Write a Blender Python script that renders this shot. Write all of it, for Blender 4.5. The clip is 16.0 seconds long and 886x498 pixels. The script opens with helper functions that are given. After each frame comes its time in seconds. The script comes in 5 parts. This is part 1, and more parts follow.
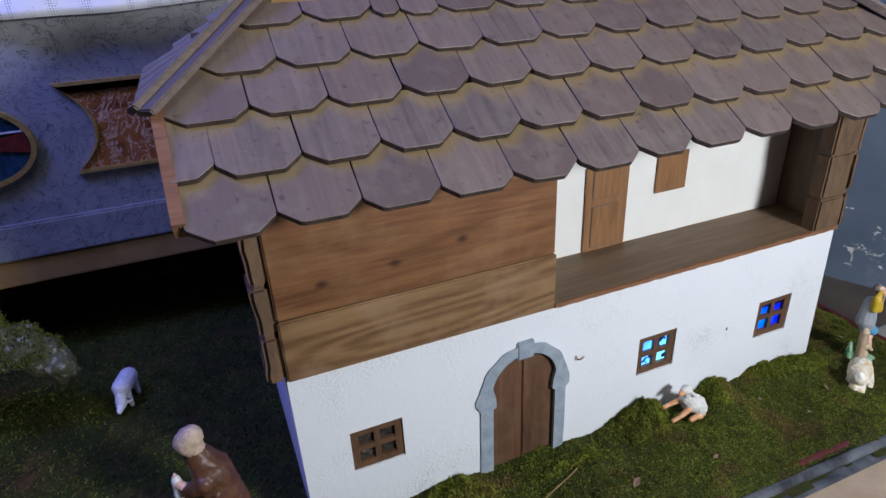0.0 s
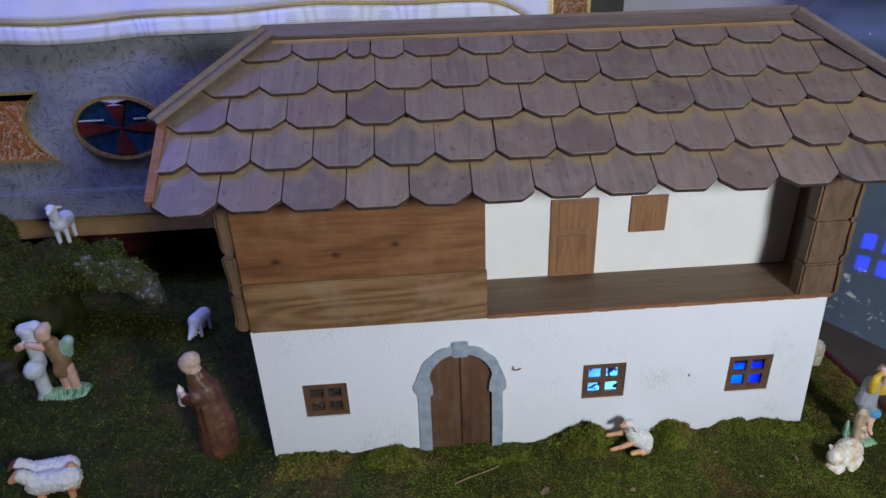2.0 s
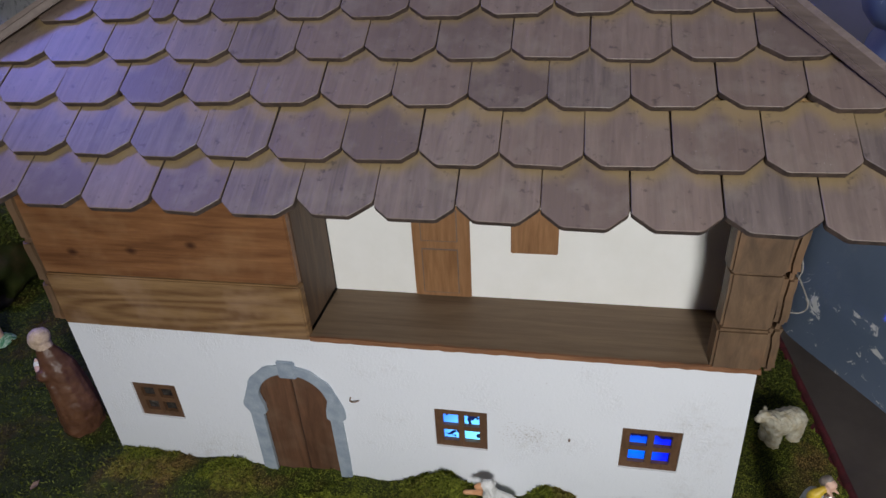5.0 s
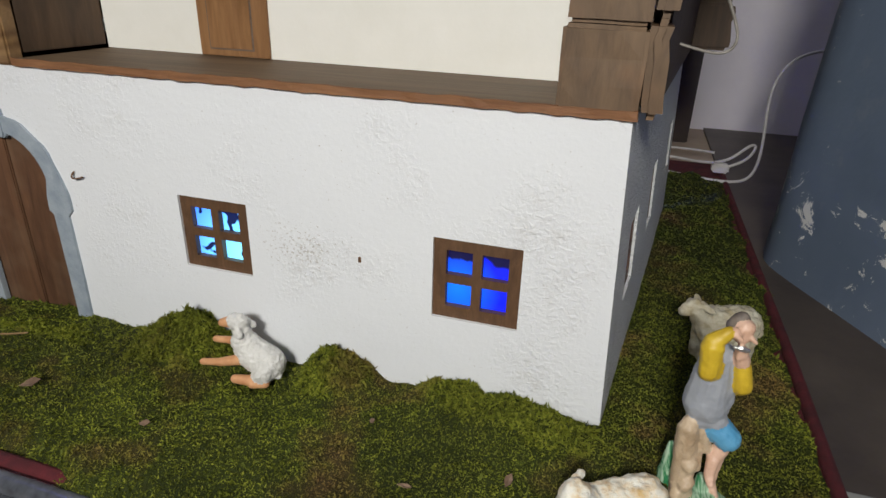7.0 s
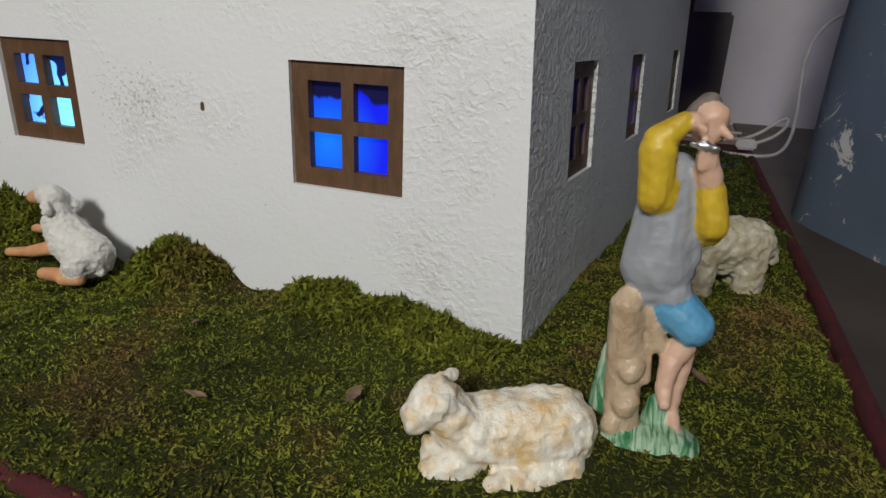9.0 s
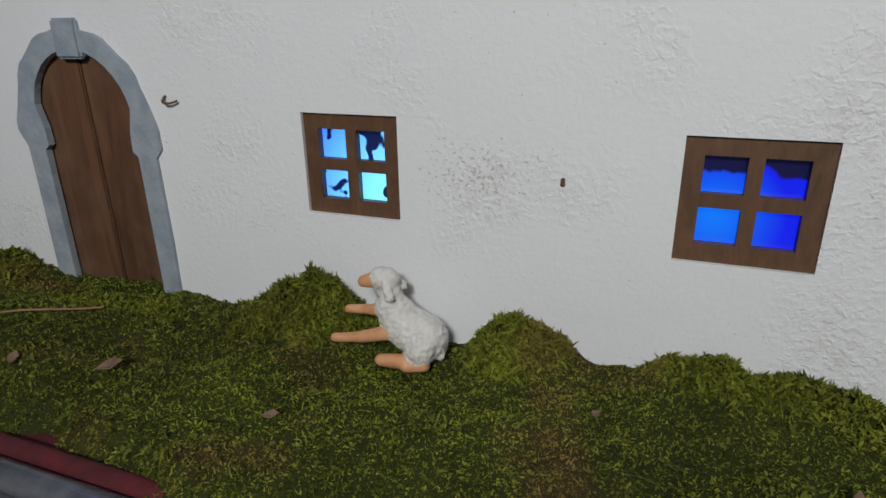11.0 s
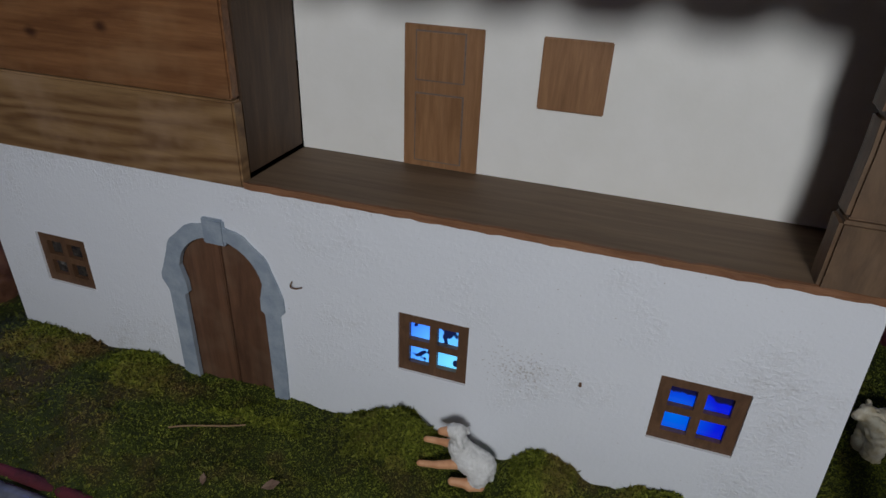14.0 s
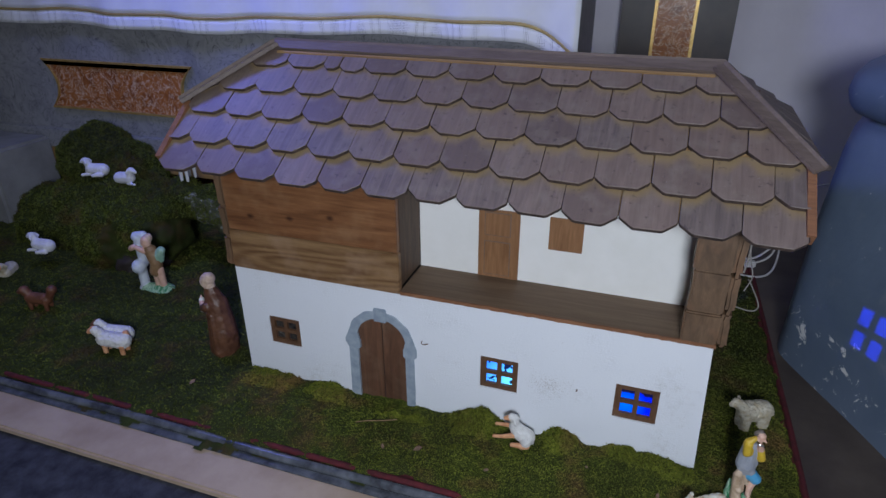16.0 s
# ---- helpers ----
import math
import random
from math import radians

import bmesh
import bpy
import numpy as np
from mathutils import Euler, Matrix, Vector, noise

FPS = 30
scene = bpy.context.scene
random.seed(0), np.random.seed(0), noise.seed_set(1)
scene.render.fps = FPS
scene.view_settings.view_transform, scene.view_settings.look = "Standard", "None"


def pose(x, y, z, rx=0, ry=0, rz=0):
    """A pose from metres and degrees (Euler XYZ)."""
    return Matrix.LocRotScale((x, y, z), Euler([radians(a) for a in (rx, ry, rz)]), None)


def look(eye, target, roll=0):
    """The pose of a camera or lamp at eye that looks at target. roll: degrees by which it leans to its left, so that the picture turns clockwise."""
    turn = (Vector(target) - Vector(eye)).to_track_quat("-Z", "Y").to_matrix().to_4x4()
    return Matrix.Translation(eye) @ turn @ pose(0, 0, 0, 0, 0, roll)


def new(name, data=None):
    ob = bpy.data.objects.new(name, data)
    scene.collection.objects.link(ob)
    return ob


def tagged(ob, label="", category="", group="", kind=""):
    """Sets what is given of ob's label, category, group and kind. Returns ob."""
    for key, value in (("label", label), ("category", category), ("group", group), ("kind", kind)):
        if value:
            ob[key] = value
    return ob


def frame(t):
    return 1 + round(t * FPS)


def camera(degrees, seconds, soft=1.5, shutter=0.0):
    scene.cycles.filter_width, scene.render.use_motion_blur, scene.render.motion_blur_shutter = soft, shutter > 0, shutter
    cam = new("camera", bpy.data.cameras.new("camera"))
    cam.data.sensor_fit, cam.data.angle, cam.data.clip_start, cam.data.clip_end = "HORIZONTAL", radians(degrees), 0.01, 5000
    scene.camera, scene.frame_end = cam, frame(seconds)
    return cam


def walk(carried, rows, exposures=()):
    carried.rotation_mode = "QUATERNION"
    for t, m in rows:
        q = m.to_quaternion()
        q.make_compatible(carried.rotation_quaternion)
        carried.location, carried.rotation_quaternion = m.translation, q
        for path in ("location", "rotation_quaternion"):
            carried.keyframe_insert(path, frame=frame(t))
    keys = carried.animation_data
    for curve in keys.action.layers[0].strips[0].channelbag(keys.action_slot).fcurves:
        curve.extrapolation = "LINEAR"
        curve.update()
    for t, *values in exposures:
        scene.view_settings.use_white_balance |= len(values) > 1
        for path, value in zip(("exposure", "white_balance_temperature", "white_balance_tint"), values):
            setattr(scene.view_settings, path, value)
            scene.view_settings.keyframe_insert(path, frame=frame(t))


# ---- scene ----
cam = camera(72.28, 16.0)
PATH = [
    (0, (-0.0177, -0.6429, 0.7658), (0.4744, 0.6078, 0.0997), -3.0),
    (0.5, (0.0647, -0.6729, 0.7475), (0.4507, 0.6635, 0.1863), -4.47),
    (1, (0.2435, -0.7085, 0.8025), (0.2768, 0.6502, 0.168), -2.82),
    (1.5, (0.3164, -0.7652, 0.8213), (0.3476, 0.5761, 0.1505), -2.44),
    (2, (0.3002, -0.8505, 0.8263), (0.3566, 0.5014, 0.1787), -2.39),
    (2.5, (0.3135, -0.8823, 0.8342), (0.4199, 0.4722, 0.1987), -2.03),
    (3, (0.4526, -0.9137, 0.8026), (0.5726, 0.4604, 0.213), -1.92),
    (3.2, (0.4881, -0.9302, 0.8318), (0.5935, 0.4323, 0.2133), -0.39),
    (5.3, (0.79, -0.604, 0.7935), (0.4157, 0.6406, 0.0445), -1.44),
    (5.5, (0.8326, -0.6077, 0.7708), (0.3807, 0.6174, 0.0326), 0.48),
    (6, (0.8814, -0.562, 0.7363), (0.391, 0.6397, -0.0157), -3.5),
    (6.5, (0.9314, -0.4841, 0.611), (0.462, 0.7368, -0.1232), -1.37),
    (7, (0.9805, -0.4564, 0.3777), (0.5852, 0.8551, -0.2334), 1.9),
    (7.5, (1.0437, -0.399, 0.2664), (0.6213, 0.9612, -0.2041), 2.76),
    (8, (1.0616, -0.3358, 0.2299), (0.5667, 1.0067, -0.2203), 1.7),
    (8.5, (1.0537, -0.3203, 0.2139), (0.5254, 0.9999, -0.2637), 2.33),
    (9, (1.065, -0.3268, 0.1949), (0.5627, 0.9928, -0.3111), 2.38),
    (9.5, (1.0292, -0.3544, 0.2097), (0.5795, 0.9662, -0.3413), 2.12),
    (10, (0.9546, -0.382, 0.2315), (0.428, 0.9069, -0.3265), -0.27),
    (10.2, (0.9254, -0.3869, 0.2333), (0.3868, 0.9126, -0.2875), -1.07),
    (12.3, (0.7605, -0.3634, 0.2486), (0.3176, 0.9585, -0.305), 1.04),
    (12.5, (0.7607, -0.3643, 0.2473), (0.324, 0.9688, -0.2841), 1.22),
    (13, (0.7604, -0.3839, 0.2693), (0.334, 0.9648, -0.2298), 1.01),
    (13.5, (0.7494, -0.4012, 0.3779), (0.3852, 0.9536, -0.153), 1.53),
    (14, (0.7682, -0.4816, 0.5368), (0.3746, 0.7756, -0.1805), 2.52),
    (14.5, (0.8354, -0.5865, 0.7066), (0.3678, 0.638, -0.0229), -0.44),
    (15, (0.833, -0.6965, 0.7891), (0.3651, 0.5282, 0.0603), -1.16),
    (15.5, (0.7991, -0.8781, 0.8525), (0.3795, 0.3859, 0.1624), -1.89),
    (16, (0.8281, -0.9612, 0.891), (0.3851, 0.3157, 0.2403), -0.32),
]
EXPOSURES = [(0.0, 0.2, 6000, 8), (1.0, 0.1, 6000, 8), (2.0, -0.08, 5900, 8), (3.2, -0.08, 5750, 8), (5.5, -0.2, 6500, 8), (6.5, -0.08, 6650, 6), (7.0, 0.05, 6800, 6), (8.0, -0.15, 6950, 6), (9.0, -0.25, 6900, 6), (10.2, -0.42, 6500, 6), (12.5, -0.52, 6850, 7), (13.5, -0.72, 6500, 8), (14.5, -1.0, 5800, 9), (15.2, -0.75, 5650, 9), (16.0, -0.45, 5550, 9)]
walk(cam, [(t, look(eye, target, roll)) for t, eye, target, roll in PATH], EXPOSURES)

# ---- light ----
world = bpy.data.worlds.new("world")
scene.world = world
world.use_nodes = True
wbg = world.node_tree.nodes["Background"]
wbg.inputs[0].default_value, wbg.inputs[1].default_value = (0.62, 0.68, 1.0, 1), 0.135


def lamp(name, kind, m, energy, colour, size=0.1):
    data = bpy.data.lights.new(name, kind)
    data.energy, data.color = energy, colour
    if kind == "AREA":
        data.shape, data.size = "DISK", size
    else:
        data.shadow_soft_size = size
    ob = new(name, data)
    ob.matrix_world = m
    return ob


# Added fill, fixed in place, for a torch that moved with the camera.
lamp("front_fill", "AREA", look((1.0, -1.5, 1.0), (0.5, 0.0, 0.25)), 26, (1.0, 0.98, 0.97), 0.3)
# Added soft fill from above; no such lamp is known here.
lamp("overhead_fill", "AREA", look((0.2, -0.9, 3.3), (0.2, 0.3, 0.0)), 13, (0.86, 0.9, 1.0), 1.6)
# Blue light falls from the left; its source is unseen, its position assumed.
blue = lamp("unseen_blue_lamp", "AREA", look((-0.75, 0.25, 1.65), (0.0, 0.62, 0.75)), 10, (0.2, 0.23, 1.0), 0.4)
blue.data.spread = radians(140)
lamp("house_bulb", "POINT", Matrix.Translation((0.6, 0.302, 0.066)), 45, (0.02, 0.04, 1.0), 0.004)

# ---- materials ----


def nodes_of(name):
    mat = bpy.data.materials.new(name)
    mat.use_nodes = True
    nt = mat.node_tree
    return mat, nt, nt.nodes["Principled BSDF"]


def link(nt, a, b):
    nt.links.new(a, b)


def coords(nt, scale=(1, 1, 1), shift=True):
    tc = nt.nodes.new("ShaderNodeTexCoord")
    mp = nt.nodes.new("ShaderNodeMapping")
    mp.inputs["Scale"].default_value = scale
    link(nt, tc.outputs["Object"], mp.inputs["Vector"])
    if shift:
        oi = nt.nodes.new("ShaderNodeObjectInfo")
        mul = nt.nodes.new("ShaderNodeMath")
        mul.operation = "MULTIPLY"
        mul.inputs[1].default_value = 37.0
        link(nt, oi.outputs["Random"], mul.inputs[0])
        link(nt, mul.outputs[0], mp.inputs["Location"])
    return mp.outputs[0]


def noise_of(nt, vec, scale, detail=4, rough=0.6, distortion=0.0):
    n = nt.nodes.new("ShaderNodeTexNoise")
    n.inputs["Scale"].default_value, n.inputs["Detail"].default_value = scale, detail
    n.inputs["Roughness"].default_value, n.inputs["Distortion"].default_value = rough, distortion
    link(nt, vec, n.inputs["Vector"])
    return n.outputs[0]


def ramp(nt, fac, stops):
    r = nt.nodes.new("ShaderNodeValToRGB")
    e = r.color_ramp.elements
    while len(e) < len(stops):
        e.new(0.5)
    for el, (p, c) in zip(e, stops):
        el.position, el.color = p, (*c, 1) if len(c) == 3 else c
    link(nt, fac, r.inputs[0])
    return r.outputs[0]


def mixed(nt, fac, a, b, mode="MIX"):
    m = nt.nodes.new("ShaderNodeMix")
    m.data_type, m.blend_type = "RGBA", mode
    for sock, v in ((m.inputs[0], fac), (m.inputs[6], a), (m.inputs[7], b)):
        if isinstance(v, (int, float)):
            sock.default_value = v
        elif isinstance(v, tuple):
            sock.default_value = (*v, 1)
        else:
            link(nt, v, sock)
    return m.outputs[2]


def math_of(nt, op, a, b=0.0, c=0.0, clamp=False):
    m = nt.nodes.new("ShaderNodeMath")
    m.operation, m.use_clamp = op, clamp
    for sock, v in zip(m.inputs, (a, b, c)):
        if isinstance(v, (int, float)):
            sock.default_value = v
        else:
            link(nt, v, sock)
    return m.outputs[0]


def bump(nt, bsdf, height, distance, strength=1.0, before=None):
    b = nt.nodes.new("ShaderNodeBump")
    b.inputs["Strength"].default_value, b.inputs["Distance"].default_value = strength, distance
    link(nt, height, b.inputs["Height"])
    if before is not None:
        link(nt, before, b.inputs["Normal"])
    link(nt, b.outputs[0], bsdf.inputs["Normal"])
    return b.outputs[0]


def plain(name, a, b, scale=60, rough=0.6, relief=0.0006, fine=300, metal=0.0, third=None):
    """Two tones in cloudy patches with fine relief."""
    mat, nt, p = nodes_of(name)
    v = coords(nt)
    n = noise_of(nt, v, scale, 5)
    stops = [(0.35, a), (0.65, b)] if third is None else [(0.3, a), (0.55, b), (0.72, third)]
    link(nt, ramp(nt, n, stops), p.inputs["Base Color"])
    p.inputs["Roughness"].default_value, p.inputs["Metallic"].default_value = rough, metal
    n2 = noise_of(nt, v, fine, 4)
    bump(nt, p, n2, relief)
    return mat


def wood(name, dark, light, grain=(6, 90, 90), rough=0.6, stain=None, relief=0.0006, figure=0.0, knots=()):
    """Wood with its grain along the axis whose scale is smallest; figure adds flame-shaped rings, knots are places in x, z."""
    mat, nt, p = nodes_of(name)
    v = coords(nt, grain)
    rings = noise_of(nt, v, 1.0, 6, 0.65, 1.2)
    fine = noise_of(nt, v, 4.0, 4, 0.7)
    tone = rings
    if figure:
        swell = noise_of(nt, coords(nt, (1.6, 5, 9)), 1.0, 1, 0.4, 0.3)
        flame = math_of(nt, "SINE", math_of(nt, "MULTIPLY", swell, 85.0))
        tone = math_of(nt, "ADD", math_of(nt, "MULTIPLY", rings, 1 - figure), math_of(nt, "MULTIPLY", math_of(nt, "MULTIPLY_ADD", flame, 0.5, 0.5), figure))
    col = ramp(nt, tone, [(0.25, dark), (0.5, tuple((x + y) / 2 for x, y in zip(dark, light))), (0.75, light)])
    col = mixed(nt, 0.5, col, ramp(nt, fine, [(0.3, (0.55, 0.5, 0.45)), (0.7, (1.1, 1.1, 1.1))]), "MULTIPLY")
    if stain:
        big = noise_of(nt, coords(nt), 14.0, 3)
        col = mixed(nt, ramp(nt, big, [(0.48, (0, 0, 0)), (0.75, (0.6, 0.6, 0.6))]), col, stain)
    for kx, kz in knots:
        vm = nt.nodes.new("ShaderNodeVectorMath")
        vm.operation = "DISTANCE"
        link(nt, coords(nt, (0.7, 0, 1), False), vm.inputs[0])
        vm.inputs[1].default_value = (kx * 0.7, 0, kz)
        spot = math_of(nt, "ADD", vm.outputs["Value"], math_of(nt, "MULTIPLY", fine, 0.003))
        col = mixed(nt, ramp(nt, math_of(nt, "MULTIPLY", spot, 60.0), [(0.2, (0.85, 0.85, 0.85)), (0.55, (0, 0, 0))]), col, (0.035, 0.012, 0.006))
    link(nt, col, p.inputs["Base Color"])
    p.inputs["Roughness"].default_value = rough
    bump(nt, p, math_of(nt, "ADD", rings, math_of(nt, "MULTIPLY", fine, 0.5)), relief)
    return mat


def plaster(name, tone, dirt, depth=0.0009, soft=(0.35, 0.35, 0.35)):
    mat, nt, p = nodes_of(name)
    v = coords(nt, shift=False)
    spots = noise_of(nt, v, 9.0, 6, 0.65)
    grime = noise_of(nt, v, 70.0, 5, 0.7)
    f = math_of(nt, "MULTIPLY", ramp(nt, spots, [(0.55, (0, 0, 0)), (0.8, (1, 1, 1))]), ramp(nt, grime, [(0.45, (0, 0, 0)), (0.7, (1, 1, 1))]))
    col = mixed(nt, f, tone, dirt)
    vm = nt.nodes.new("ShaderNodeVectorMath")
    vm.operation = "DISTANCE"
    link(nt, coords(nt, (0.6, 1, 1), False), vm.inputs[0])
    vm.inputs[1].default_value = (0.705 * 0.6, 0.0, 0.143)
    near = math_of(nt, "SUBTRACT", 1.0, math_of(nt, "MULTIPLY", vm.outputs["Value"], 26.0), clamp=True)
    pits = noise_of(nt, v, 330.0, 3, 0.6)
    pf = math_of(nt, "ADD", pits, math_of(nt, "MULTIPLY", near, 0.16))
    col = mixed(nt, ramp(nt, pf, [(0.67, (0, 0, 0)), (0.71, (0.6, 0.6, 0.6))]), col, (0.42, 0.38, 0.34))
    cloud = noise_of(nt, v, 4.0, 3)
    col = mixed(nt, 0.25, col, ramp(nt, cloud, [(0.3, (0.86, 0.86, 0.88)), (0.7, (1, 1, 1))]), "MULTIPLY")
    link(nt, col, p.inputs["Base Color"])
    p.inputs["Roughness"].default_value = 0.62
    a = noise_of(nt, v, 230.0, 3, 0.5, 0.5)
    b = noise_of(nt, v, 30.0, 3)
    c = noise_of(nt, v, 420.0, 2)
    area = ramp(nt, noise_of(nt, v, 9.0, 3), [(0.48, soft), (0.68, (1, 1, 1))])
    hgt = math_of(nt, "ADD", math_of(nt, "MULTIPLY", ramp(nt, a, [(0.42, (0, 0, 0)), (0.66, (1, 1, 1))]), area), math_of(nt, "ADD", math_of(nt, "MULTIPLY", b, 1.2), math_of(nt, "MULTIPLY", c, 0.25)))
    bump(nt, p, hgt, depth, 0.75)
    return mat


def tile_material():
    """Grey-brown stained shingles with grain down the slope and yellowish dust caught under the row above."""
    mat, nt, p = nodes_of("shingle_wood")
    v = coords(nt, (110, 9, 110))
    grain = noise_of(nt, v, 1.0, 5, 0.65, 0.7)
    oi = nt.nodes.new("ShaderNodeObjectInfo")
    per = ramp(nt, oi.outputs["Random"], [(0.0, (0.129, 0.094, 0.081)), (0.35, (0.179, 0.130, 0.106)), (0.7, (0.207, 0.156, 0.129)), (1.0, (0.157, 0.126, 0.112))])
    amount = math_of(nt, "MULTIPLY", oi.outputs["Random"], 0.55)
    col = mixed(nt, math_of(nt, "ADD", amount, 0.15), per, ramp(nt, grain, [(0.3, (0.45, 0.42, 0.42)), (0.68, (1.25, 1.2, 1.15))]), "MULTIPLY")
    big = noise_of(nt, coords(nt), 28.0, 4)
    col = mixed(nt, ramp(nt, big, [(0.5, (0, 0, 0)), (0.75, (0.55, 0.55, 0.55))]), col, (0.24, 0.2, 0.16))
    tc = nt.nodes.new("ShaderNodeTexCoord")
    sep = nt.nodes.new("ShaderNodeSeparateXYZ")
    link(nt, tc.outputs["Object"], sep.inputs[0])
    notch = math_of(nt, "MAXIMUM", 0.0, math_of(nt, "SUBTRACT", 0.021, math_of(nt, "ABSOLUTE", sep.outputs[0])))
    f = math_of(nt, "SUBTRACT", sep.outputs[1], math_of(nt, "ADD", notch, 0.0645))
    edge = math_of(nt, "ADD", f, math_of(nt, "MULTIPLY", math_of(nt, "SUBTRACT", big, 0.5), 0.02))
    dust = nt.nodes.new("ShaderNodeMapRange")
    dust.interpolation_type = "SMOOTHSTEP"
    dust.inputs[1].default_value, dust.inputs[2].default_value = -0.022, 0.003
    dust.inputs[4].default_value = 0.85
    link(nt, edge, dust.inputs[0])
    col = mixed(nt, dust.outputs[0], col, (0.26, 0.185, 0.085))
    blot = noise_of(nt, coords(nt), 90.0, 3)
    col = mixed(nt, ramp(nt, blot, [(0.62, (0, 0, 0)), (0.72, (0.6, 0.6, 0.6))]), col, (0.05, 0.035, 0.032))
    speck = noise_of(nt, coords(nt), 420.0, 2)
    col = mixed(nt, ramp(nt, speck, [(0.74, (0, 0, 0)), (0.78, (0.7, 0.7, 0.7))]), col, (0.5, 0.45, 0.42))
    link(nt, col, p.inputs["Base Color"])
    p.inputs["Roughness"].default_value = 0.5
    bump(nt, p, grain, 0.0009, 0.8)
    return mat


def moss_material(name, dark, mid, pale, brown):
    mat, nt, p = nodes_of(name)
    geo = nt.nodes.new("ShaderNodeNewGeometry")
    v = coords(nt, shift=False)
    patch = noise_of(nt, v, 11.0, 4)
    col = ramp(nt, geo.outputs["Random Per Island"], [(0.0, dark), (0.5, mid), (1.0, pale)])
    col = mixed(nt, ramp(nt, patch, [(0.52, (0, 0, 0)), (0.7, (0.85, 0.85, 0.85))]), col, brown)
    col = mixed(nt, 0.7, col, ramp(nt, noise_of(nt, v, 4.5, 3), [(0.35, (0.6, 0.56, 0.6)), (0.65, (1.15, 1.2, 1.0))]), "MULTIPLY")
    col = mixed(nt, 0.6, col, ramp(nt, noise_of(nt, v, 30.0, 3), [(0.3, (0.45, 0.5, 0.4)), (0.7, (1.2, 1.2, 1.1))]), "MULTIPLY")
    link(nt, col, p.inputs["Base Color"])
    p.inputs["Roughness"].default_value = 0.75
    p.inputs["Specular IOR Level"].default_value = 0.2
    bump(nt, p, noise_of(nt, v, 350.0, 4), 0.002)
    return mat


def marble(name, base, vein, glaze, scale=14, rough=0.25, width=0.015):
    mat, nt, p = nodes_of(name)
    v = coords(nt, shift=False)
    n = noise_of(nt, v, scale, 8, 0.65, 1.5)
    w = noise_of(nt, v, scale * 1.7, 6, 0.6, 2.5)
    col = ramp(nt, n, [(0.3, base), (0.55, glaze), (0.75, base)])
    col = mixed(nt, ramp(nt, w, [(0.5 - width, (0, 0, 0)), (0.5, (1, 1, 1)), (0.5 + width, (0, 0, 0))]), col, vein)
    link(nt, col, p.inputs["Base Color"])
    p.inputs["Roughness"].default_value = rough
    return mat


def peeling_paint():
    mat, nt, p = nodes_of("peeling_blue_paint")
    v = coords(nt, shift=False)
    big = noise_of(nt, v, 3.0, 4)
    col = ramp(nt, big, [(0.3, (0.1, 0.135, 0.195)), (0.7, (0.17, 0.215, 0.29))])
    scuff = noise_of(nt, v, 9.0, 6, 0.7)
    col = mixed(nt, ramp(nt, scuff, [(0.58, (0, 0, 0)), (0.8, (0.45, 0.45, 0.45))]), col, (0.34, 0.33, 0.33))
    sep = nt.nodes.new("ShaderNodeSeparateXYZ")
    tc = nt.nodes.new("ShaderNodeTexCoord")
    link(nt, tc.outputs["Object"], sep.inputs[0])
    band = math_of(nt, "SUBTRACT", 1.0, math_of(nt, "MULTIPLY", math_of(nt, "ABSOLUTE", math_of(nt, "SUBTRACT", sep.outputs[2], 0.075)), 9.0), clamp=True)
    chips = noise_of(nt, v, 24.0, 8, 0.75, 0.6)
    f = math_of(nt, "ADD", chips, math_of(nt, "MULTIPLY", band, 0.09))
    col = mixed(nt, ramp(nt, f, [(0.655, (0, 0, 0)), (0.67, (1, 1, 1))]), col, (0.7, 0.7, 0.68))
    link(nt, col, p.inputs["Base Color"])
    p.inputs["Roughness"].default_value = 0.45
    bump(nt, p, noise_of(nt, v, 22.0, 6), 0.003, 0.6)
    return mat


def glow_film(name, deep, bright, strength, at, reach, torn, sag=None):
    """Blue film; the bulb's light from behind is put in as emission, brightest at the given place, torn dark shreds."""
    mat, nt, p = nodes_of(name)
    v = coords(nt, shift=False)
    n = noise_of(nt, v, 30.0, 3, 0.5, 0.5)
    dist = nt.nodes.new("ShaderNodeVectorMath")
    dist.operation = "DISTANCE"
    tc = nt.nodes.new("ShaderNodeTexCoord")
    link(nt, tc.outputs["Object"], dist.inputs[0])
    dist.inputs[1].default_value = at
    near = math_of(nt, "SUBTRACT", 1.0, math_of(nt, "DIVIDE", dist.outputs["Value"], reach), clamp=True)
    col = ramp(nt, near, [(0.0, deep), (1.0, bright)])
    shred = noise_of(nt, v, 52.0, 2, 0.4, 0.4)
    holes = ramp(nt, shred, [(torn, (1, 1, 1)), (torn + 0.02, (0.015, 0.015, 0.03))])
    col = mixed(nt, 1.0, col, holes, "MULTIPLY")
    if sag:
        sep = nt.nodes.new("ShaderNodeSeparateXYZ")
        link(nt, tc.outputs["Object"], sep.inputs[0])
        line = math_of(nt, "ADD", sep.outputs[2], math_of(nt, "MULTIPLY", math_of(nt, "SUBTRACT", n, 0.5), 0.03))
        col = mixed(nt, ramp(nt, math_of(nt, "MULTIPLY", math_of(nt, "SUBTRACT", line, sag), 400.0, 0.0, True), [(0.0, (0, 0, 0)), (1.0, (1, 1, 1))]), col, (0.002, 0.002, 0.02))
    link(nt, col, p.inputs["Emission Color"])
    p.inputs["Emission Strength"].default_value = strength
    p.inputs["Base Color"].default_value = (0.01, 0.01, 0.06, 1)
    p.inputs["Roughness"].default_value = 0.2
    return mat


